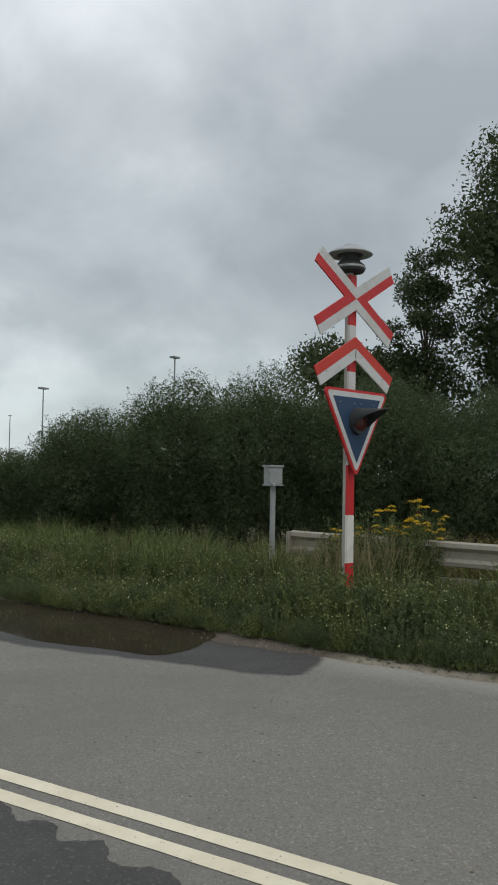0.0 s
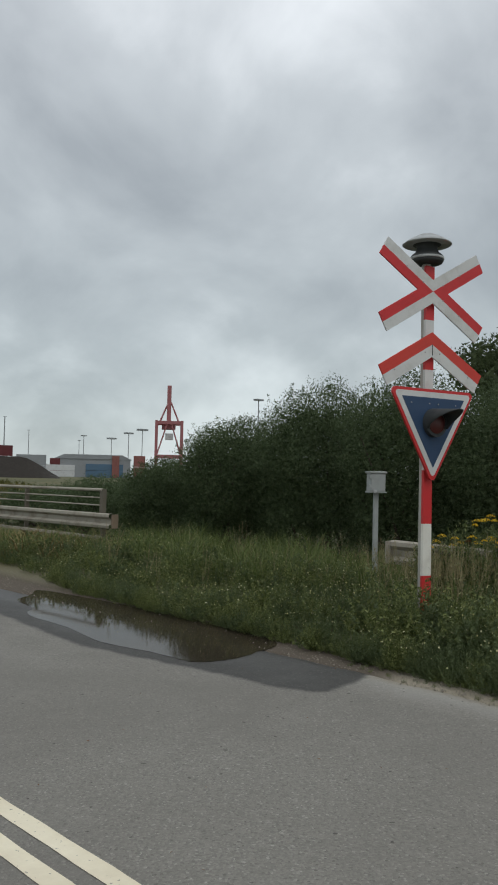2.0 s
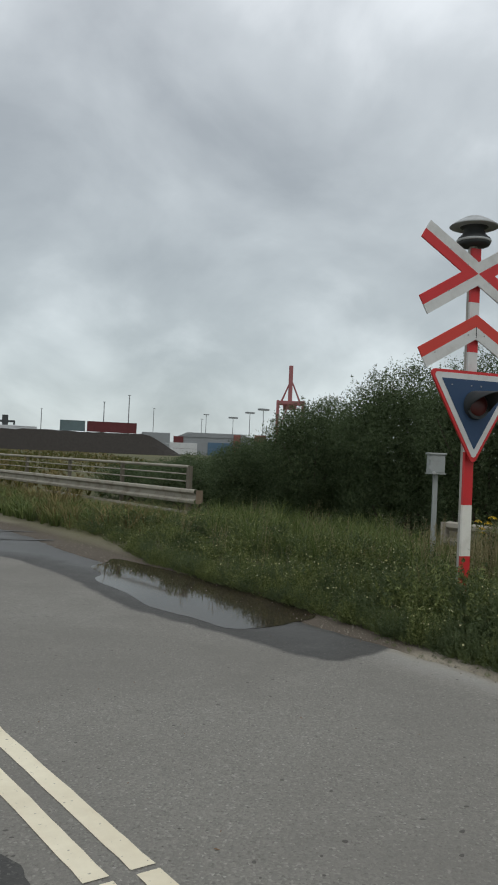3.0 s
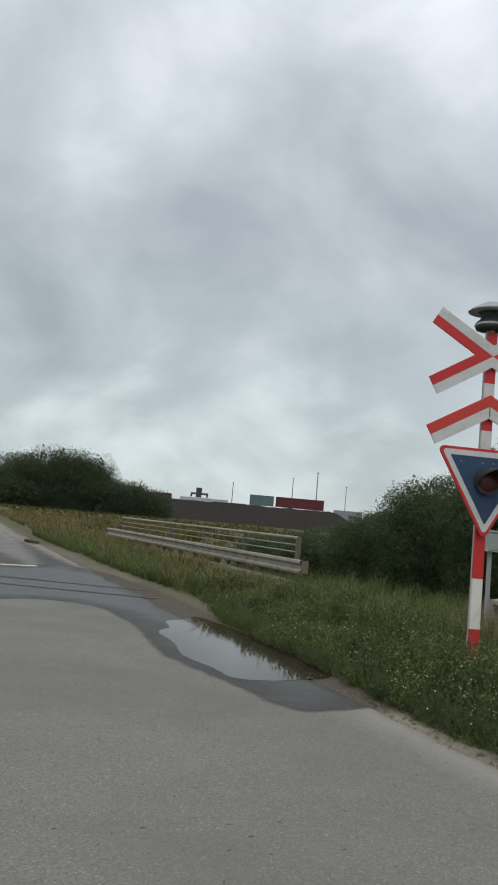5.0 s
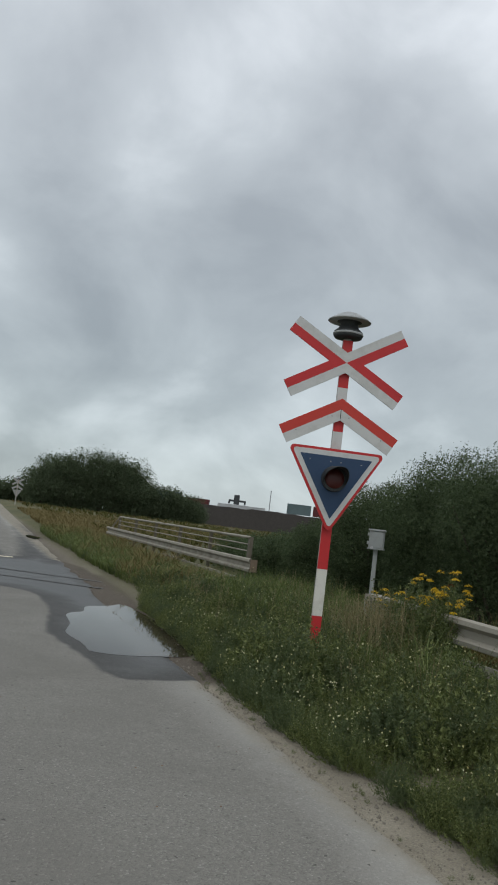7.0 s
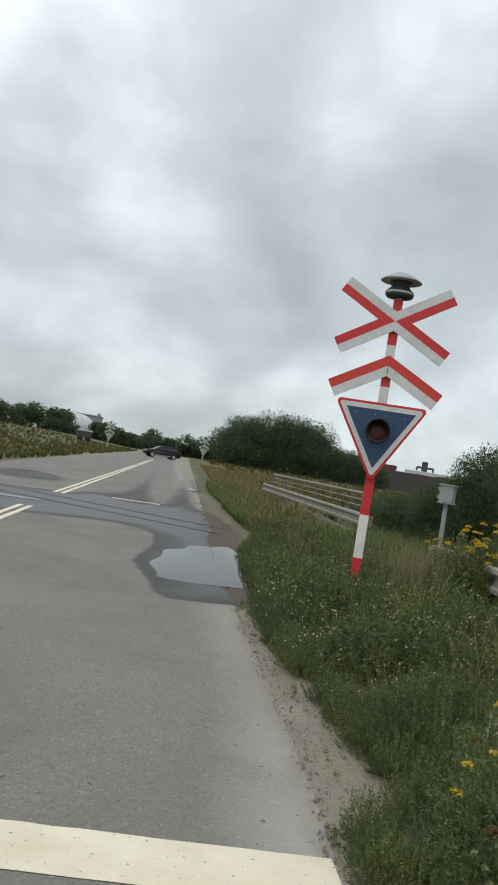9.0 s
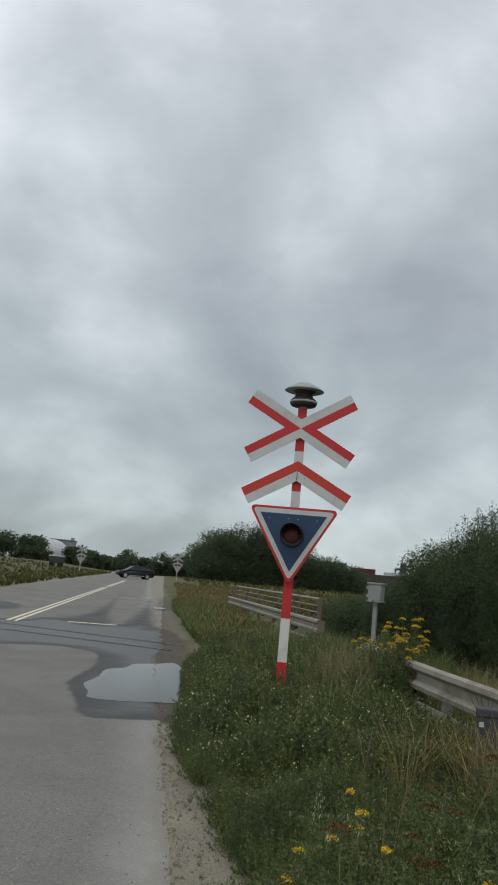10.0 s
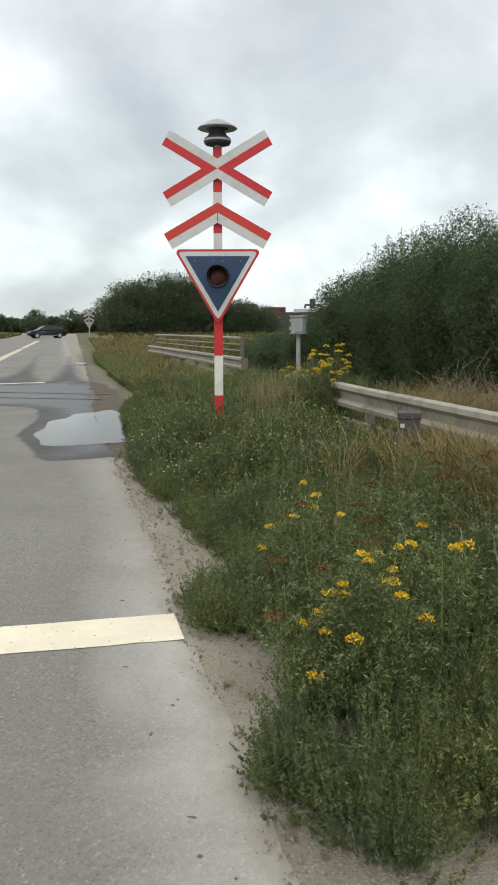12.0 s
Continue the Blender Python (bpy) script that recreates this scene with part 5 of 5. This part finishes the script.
# flowering ones nearest to the road
BLOOMING = [(0.50, -7.11, 0.57, 2), (0.87, -7.35, 0.68, 2), (0.63, -7.46, 0.54, 2), (0.415, -7.09, 0.48, 2), (0.69, -7.25, 0.70, 2), (0.62, -7.19, 0.70, 2), (0.50, -7.28, 0.36, 1), (0.37, -7.13, 0.36, 2),
            (1.02, -6.75, 0.64, 2), (0.36, -7.3, 0.28, 1), (0.88, -5.11, 0.5, 1), (0.55, -5.78, 0.5, 1), (0.44, -5.83, 0.48, 1), (0.69, -5.64, 0.52, 1), (0.86, -5.5, 0.52, 2), (0.84, -6.18, 0.54, 1), (2.13, -5.97, 0.80, 5), (2.3, -5.8, 0.82, 4), (0.95, -8.1, 0.46, 1), (0.72, -7.0, 0.62, 2)]
for k, (x, y, h, n) in enumerate(BLOOMING):
    tansy(30 + k, x, y, h, n, 0.0, 0.05 if n < 4 else 0.12, "tansy with bright yellow button flower heads")
for k, (x, y, h, n) in enumerate([(2.85, 0.55, 1.10, 12), (2.90, 0.35, 1.18, 14), (2.80, 0.75, 1.06, 10), (2.95, 0.15, 1.0, 8), (2.78, 1.0, 0.98, 6), (2.7, 1.35, 0.92, 5)]):
    tansy(60 + k, x, y, h, n, 0.05, 0.11, "tall yellow-flowered plant by the guard rail", 1.5)


def wild_carrot(x, y, h):
    rng = np.random.default_rng(812)
    t = thing("wild_carrot", (x, y, land(x, y)), 0, "thin stalk with flat white flower umbels", "wild plant")
    bm = bmesh.new()
    add_rod(bm, (0, 0, 0), (0.01, 0.0, h * 0.8), 0.003, 0.002, 5)
    tops = [(0.0, 0.0, h), (0.09, 0.03, h * 0.99), (0.05, -0.03, h * 0.97)]
    for top in tops:
        add_rod(bm, (0.01, 0.0, h * 0.8), top, 0.002, 0.001, 4)
    part("stalk", bm, M_TANSY, t)
    for top in tops:
        hd = new("umbel", quad_mesh("umbel", flower_head(rng, np.array(top), 0.022, 40, 0.009), M_UMBEL))
        hd.parent = t
        hd["kind"] = "stuff"


wild_carrot(1.26, -7.66, 0.70)


def dry_shrub(k, x, y, h):
    rng = np.random.default_rng(700 + k)
    t = thing("dead_shrub", (x, y, land(x, y)), 0, "bare brown tangle of dead stalks", "shrub", "dead stalks behind the rail")
    bm = bmesh.new()
    for _ in range(58):
        p = Vector((rng.normal() * 0.28, rng.normal() * 0.32, 0))
        w = Vector((rng.normal() * 0.3, rng.normal() * 0.3, 1)).normalized()
        for _ in range(5):
            q = p + w * h * rng.uniform(0.16, 0.28)
            add_rod(bm, p, q, 0.0036, 0.0024, 3)
            if rng.uniform() < 0.6:
                side = (w + Vector(rng.normal(size=3) * 0.8)).normalized()
                add_rod(bm, q, q + side * h * 0.14, 0.0026, 0.0015, 3)
            p, w = q, (w + Vector(rng.normal(size=3) * 0.5)).normalized()
    tagged(part("stalk_tangle", bm, M_TWIG, t), kind="stuff")


for k, (x, y, h) in enumerate([(4.1, -0.2, 0.7), (4.3, -0.9, 0.85), (4.0, -1.5, 1.0), (4.5, -2.1, 1.15), (4.1, -2.7, 1.15), (4.5, -3.3, 1.2), (4.2, -4.0, 1.15), (4.6, -4.7, 1.15), (4.2, -5.4, 1.1)]):
    dry_shrub(k, x, y, h)


# ---- pebbles on the sandy strip ----
def pebbles():
    rng = np.random.default_rng(11)
    base = unit(np.array([[1, 0, 0], [-1, 0, 0], [0, 1, 0], [0, -1, 0], [0, 0, 1], [0, 0, -1]], float))
    tris = np.array([[4, 0, 2], [4, 2, 1], [4, 1, 3], [4, 3, 0], [5, 2, 0], [5, 1, 2], [5, 3, 1], [5, 0, 3]])
    V, Fs = [], []
    for k in range(7500):
        y = -9.5 + 22.5 * rng.uniform() ** 1.5
        x = rng.uniform(right_edge(y) - 0.05, verge_edge(y) + 0.15) if k % 8 else right_edge(y) - abs(rng.normal()) * 0.08
        r = rng.uniform(0.0025, 0.0085) * (1.0 if k % 8 else 0.45) * (2.2 if rng.uniform() < 0.05 else 1)
        v = base * r * rng.uniform(0.6, 1.3, (6, 3))
        V.append(v + np.array([x, y, (land(x, y) if x > right_edge(y) else 0.0) + r * 0.1]))
        Fs.append(tris + 6 * k)
    me = bpy.data.meshes.new("gravel")
    me.from_pydata(np.concatenate(V).tolist(), [], np.concatenate(Fs).tolist())
    me.materials.append(M_STONE)
    tagged(new("gravel", me), "loose pebbles on the sandy road edge", "gravel", kind="stuff")


pebbles()
lr = np.random.default_rng(21)
lp = np.stack([lr.uniform(-3.5, 0.0, 70), lr.uniform(-9.5, 1.0, 70), np.full(70, 0.004)], 1)
flakes = leaves(lr, lp, 0.028, 0.5)
flakes[:, :, 2] = 0.003 + (flakes[:, :, 2] - 0.003) * 0.12 + 0.002
stuff("leaf_litter", flakes, M_BROWNHEAD, "scattered dark leaf scraps on the asphalt", "litter")


# ---- far things ----
M_CAR = coated("dark_car_paint", (0.012, 0.013, 0.017), 0.25, 0.3, (0.03, 0.03, 0.03), 0.2)
M_GLASS = plain("dark_car_glass", (0.012, 0.014, 0.016), 0.08)
M_TYRE = plain("tyre_rubber", (0.015, 0.015, 0.015), 0.8)
M_LAMP = plain("lamp_glass", (0.7, 0.7, 0.72), 0.15)
M_CRED = coated("container_maroon", (0.12, 0.020, 0.022), 0.6, 0.0, (0.06, 0.03, 0.025), 0.4, 0.6)
M_CBLUE = coated("container_blue", (0.020, 0.075, 0.17), 0.6, 0.0, (0.05, 0.05, 0.06), 0.4, 0.6)
M_CTEAL = coated("container_grey_green", (0.12, 0.17, 0.175), 0.6, 0.0, (0.08, 0.08, 0.07), 0.4, 0.6)
M_CWHITE = coated("container_white", (0.55, 0.56, 0.56), 0.6, 0.0, (0.25, 0.22, 0.2), 0.4, 0.6)
# Harbour orange, blue, crane red and grey: haze is put into these colours.
M_CORANGE = coated("hazed_container_orange", (0.23, 0.085, 0.07), 0.6, 0.0, (0.1, 0.05, 0.03), 0.4, 0.6)
M_FARBLUE = coated("hazy_blue", (0.075, 0.14, 0.21), 0.7, 0.0, (0.1, 0.12, 0.14), 0.4, 0.2)
M_CRANE = coated("hazed_crane_red", (0.33, 0.12, 0.125), 0.6, 0.0, (0.25, 0.12, 0.11), 0.4, 0.1)
M_FAR = coated("hazy_grey_cladding", (0.26, 0.275, 0.285), 0.8, 0.0, (0.2, 0.2, 0.2), 0.4, 0.2)


def car(at, turn):
    t = thing("car", at, turn, "dark blue-black estate car crossing the far road", "car")
    side = [(-2.28, 0.42), (-2.30, 0.62), (-2.20, 0.84), (-1.30, 0.98), (-0.62, 1.40), (-0.30, 1.52), (0.6, 1.58), (1.55, 1.52), (2.15, 1.06), (2.26, 0.92), (2.28, 0.45), (2.1, 0.28), (-2.1, 0.28)]
    bm = prism(side, -0.90, 0.90)
    for v in bm.verts:
        if v.co.z > 1.1:
            v.co.y *= 0.80
    bmesh.ops.bevel(bm, geom=list(bm.edges), offset=0.05, segments=2, affect="EDGES")
    body = part("body", bm, M_CAR, t, "", True)
    for s in (-1, 1):
        for pts in ([(-1.15, 1.02), (-0.58, 1.40), (-0.30, 1.47), (0.28, 1.50), (0.28, 1.04)], [(0.36, 1.04), (0.36, 1.50), (1.45, 1.46), (1.92, 1.08)]):
            g = prism(pts, s * 0.86 - 0.01, s * 0.86 + 0.01)
            for v in g.verts:
                v.co.y = s * (0.905 - 0.19 * step01(1.0, 1.5, v.co.z)) + (0.012 if (v.co.y - s * 0.86) * s > 0 else -0.012) * s
            part("side_window", g, M_GLASS, body)
    for x in (-1.42, 1.38):
        for s in (-1, 1):
            w = part("wheel", rod((x, s * 0.72, 0.34), (x, s * 0.93, 0.34), 0.34, 0.34, 22), M_TYRE, t)
            part("rim", rod((x, s * 0.925, 0.34), (x, s * 0.945, 0.34), 0.22, 0.2, 16), M_GALV, w)
    for s in (-1, 1):
        part("headlight", box((-2.31, s * 0.62 - 0.18, 0.68), (-2.2, s * 0.62 + 0.18, 0.80), 0.02), M_LAMP, body)
        part("tail_light", box((2.18, s * 0.72 - 0.1, 0.85), (2.30, s * 0.72 + 0.1, 1.05), 0.02), M_RED, body)
    part("windscreen", prism([(-1.22, 1.03), (-1.19, 1.06), (-0.60, 1.42), (-0.63, 1.39)], -0.66, 0.66), M_GLASS, body)
    part("sill_trim", box((-1.0, -0.93, 0.34), (1.0, -0.905, 0.40), 0.008), M_CHROME, body, "bright sill strip")


car((-2.1, 97.0, rise(97)), 16.0)

for x in (3.2, -9.2):
    far = crossing_sign((x, 100.0, rise(100) + 0.1), 170.0, "far level crossing sign seen from its grey back", "far crossing signs")
for ob in [o for o in bpy.data.objects if o.parent and o.parent.name.startswith("level_crossing_sign.")]:
    if ob.name.split(".")[0] in ("cross_board", "chevron_board", "triangle_plate"):
        ob.data.materials[0] = M_GALV
        for kid in ob.children:
            if kid.name.split(".")[0] == "white_stripe":
                kid.data.materials[0] = M_GALV

# mound with containers
def mound():
    rng = random.Random(4)
    bm = bmesh.new()
    a, b = Vector((40, 206)), Vector((103, 180))
    d = (b - a).normalized()
    n = Vector((d.y, -d.x))
    rows = []
    for k in range(41):
        s = k / 40
        c = a.lerp(b, s)
        hgt = 5.4 * min(1.0, (1 - s) / 0.13 + 0.02) + rng.uniform(-0.12, 0.12)
        row = []
        for off, f in ((-9, -0.2), (-6.5, 0.45), (-4.5, 0.97), (0, 1.0), (6, 1.0), (12, 0.4), (16, -0.2)):
            q = c - n * off
            row.append(bm.verts.new((q.x, q.y, 0.7 + hgt * f + rng.uniform(-0.1, 0.1))))
        rows.append(row)
    for r0, r1 in zip(rows, rows[1:]):
        for j in range(6):
            bm.faces.new((r0[j], r1[j], r1[j + 1], r0[j + 1]))
    bmesh.ops.recalc_face_normals(bm, faces=bm.faces)
    tagged(part("earth_mound", bm, M_MOUND), "long dark earth mound below the containers", "mound", kind="structure")


mound()


def container(at, turn, length, mat, label, height=2.6):
    t = thing("shipping_container", at, turn, label, "container", "stacked containers")
    part("body", box((-length / 2 + 0.06, -1.17, 0.1), (length / 2 - 0.06, 1.17, height - 0.06), 0.02), mat, t)
    n = int(length / 0.9)
    for k in range(n):
        x = -length / 2 + 0.5 + k * (length - 1) / max(1, n - 1)
        part("rib", box((x - 0.12, -1.205, 0.2), (x + 0.12, -1.165, height - 0.15)), mat, t)
    for x in (-length / 2, length / 2 - 0.16):
        part("corner_post", box((x, -1.22, 0.0), (x + 0.16, 1.22, height), 0.02), mat, t)
    for z in (0.0, height - 0.14):
        part("side_beam", box((-length / 2, -1.23, z), (length / 2, -1.19, z + 0.14), 0.01), mat, t)


MT = -22.5
TOP = 6.15
for s, ln, mat, lab, zz in ((14.5, 6.1, M_CRED, "short maroon shipping container on the mound", -1.5), (26, 12.2, M_CWHITE, "long white shipping container low on the mound", -2.0), (40.7, 6.1, M_CTEAL, "pale grey-green shipping container", 0.0), (50.4, 12.2, M_CRED, "long maroon shipping container", 0.0),
                        (4.0, 12.2, M_CBLUE, "dark blue shipping container", -0.6)):
    q = Vector((40, 206)).lerp(Vector((103, 180)), s / 68.15)
    container((q.x, q.y, TOP + zz), MT, ln, mat, lab)


def lamp_mast(x, y, h, wide, label="tall thin harbour light mast"):
    t = thing("light_mast", (x, y, 0.0), 0, label, "lamp mast", "harbour masts")
    part("pole", rod((0, 0, -0.5), (0, 0, h), h * 0.009 + 0.05, h * 0.005 + 0.04, 8), M_FAR, t)
    part("lamp_head", box((-wide, -wide * 0.6, h - wide * 0.35), (wide, wide * 0.6, h), 0.05), M_FAR, t)


for x, y, h, w in ((271.2, 284, 40.5, 2.2), (311.6, 238.4, 57.5, 2.4), (260.6, 294, 27, 0.8), (91.5, 187.5, 16, 0.35), (86, 190.5, 14, 0.3), (71.2, 195, 11.5, 0.25), (280, 523, 33, 0.8), (312.4, 504, 30.5, 1.8), (328.6, 493.4, 29.3, 3.0), (338.5, 486.7, 33.4, 3.0), (346.3, 481, 36.2, 3.6), (310, 506, 27, 1.0)):
    lamp_mast(x, y, h, w)

for x, y, z, ln, mat, hh, lab in ((299, 512, 5, 20, M_CWHITE, 4.5, "white cabins by the harbour"), (325, 496, 5, 26, M_FARBLUE, 5.5, "row of blue containers in the harbour"),
                               (331, 491, 5, 5, M_CORANGE, 11.5, "orange container stack in the haze"), (282, 522, 5, 20, M_FAR, 11, "pale container block in the haze"), (345, 482, 5, 8, M_CORANGE, 12, "orange container stack in the haze"), (296, 514, 8, 7, M_CRED, 6, "dark red container stack")):
    t = thing("container_stack", (x, y, z - 4), -32, lab, "container", "harbour containers")
    for k in range(2):
        part("container", box((-ln / 2, -2, k * (hh + 4 - 0) / 2), (ln / 2, 2, (k + 1) * (hh + 4) / 2 - 0.15), 0.1), mat, t)
t = thing("warehouse", (322, 506, 0.5), -32, "long low grey harbour shed", "building")
part("wall", box((-26, -8, 0), (26, 8, 13.5), 0.1), M_FAR, t)
part("roof", prism([(-27, 13.3), (27, 13.3), (20, 16.5), (-20, 16.5)], -8.5, 8.5), M_FAR, t)


def crane():
    t = thing("harbour_crane", (484, 628, 0), -37.5, "tall red container crane with its boom raised", "crane")
    for x in (-12, 12):
        for y in (-9, 9):
            part("leg", box((x - 1.3, y - 1.2, 0), (x + 1.3, y + 1.2, 56), 0.2), M_CRANE, t)
    for z in (22, 54):
        for y in (-9, 9):
            part("cross_beam", box((-13, y - 1, z - 1.6), (13, y + 1, z + 1.6), 0.2), M_CRANE, t)
        for x in (-12, 12):
            part("side_beam", box((x - 1, -9, z - 1.5), (x + 1, 9, z + 1.5), 0.2), M_CRANE, t)
    for s in (-1, 1):
        part("stay", rod((s * 9, 0, 55), (s * 1.2, 0, 74), 0.9, 0.7, 8), M_CRANE, t)
        part("brace", rod((s * 11, -9, 24), (s * 2, -9, 53), 0.7, 0.7, 8), M_CRANE, t)
    part("boom", box((-2.6, -2, 55), (1.4, 2, 90), 0.2), M_CRANE, t, "raised boom")
    part("machine_house", box((-7, -6, 48), (6, 8, 55), 0.3), M_CRANE, t)
    part("trolley_cab", box((-3.5, -5, 38), (4, 2, 44), 0.3), M_CWHITE, t, "white operator cab")


crane()


def stacker():
    t = thing("container_stacker", (63.5, 198.5, 4.5), MT, "dark container handler with a raised spreader", "vehicle")
    part("body", box((-3.0, -1.2, 0), (3.2, 1.2, 2.4), 0.15), M_CWHITE, t)
    part("mast", box((-0.9, -0.6, 2.0), (0.5, 0.6, 4.9), 0.08), M_DARK, t)
    part("spreader", box((-2.2, -0.5, 3.1), (2.2, 0.5, 3.6), 0.08), M_DARK, t)
    for x in (-2.1, 2.0):
        part("hook", box((x - 0.2, -0.4, 2.5), (x + 0.2, 0.4, 3.2), 0.04), M_DARK, t)


stacker()

t = thing("storage_dome", (-26.0, 205, 0.8), 0, "pale domed storage tank beyond the trees", "tank")
part("shell", add_lathe(bmesh.new(), [(5.3, 0.0), (5.4, 2.2), (5.2, 3.7), (4.5, 5.0), (3.3, 5.95), (1.8, 6.45), (0.2, 6.6)]), M_CWHITE, t, "", True)
part("rim", add_lathe(bmesh.new(), [(5.43, 2.1), (5.51, 2.15), (5.51, 2.3), (5.43, 2.35)]), M_FAR, t)
t = thing("silo_building", (-24.6, 228, 0.8), 0, "flat-roofed grey block far behind the tank", "building")
part("wall", box((-3.6, -4, 0), (3.0, 4, 7.0), 0.05), M_FAR, t)
part("roof", box((-3.8, -4.2, 6.95), (3.2, 4.2, 7.25), 0.05), M_FAR, t)
part("vent", box((1.8, -1, 7.2), (2.6, 1, 8.0), 0.05), M_FAR, t)
t = thing("trailer", (-14.2, 118, 1.05), 8, "low dark trailer parked in the field", "trailer")
part("body", box((-1.05, -1, 0.5), (1.05, 1, 1.5), 0.05), M_DARK, t)
part("cover", box((-1.1, -1.05, 1.5), (1.1, 1.05, 1.68), 0.05), M_CWHITE, t, "pale cover")
for x in (-0.6, 0.6):
    part("wheel", rod((x, -1.05, 0.3), (x, 1.05, 0.3), 0.42, 0.42, 14), M_TYRE, t)
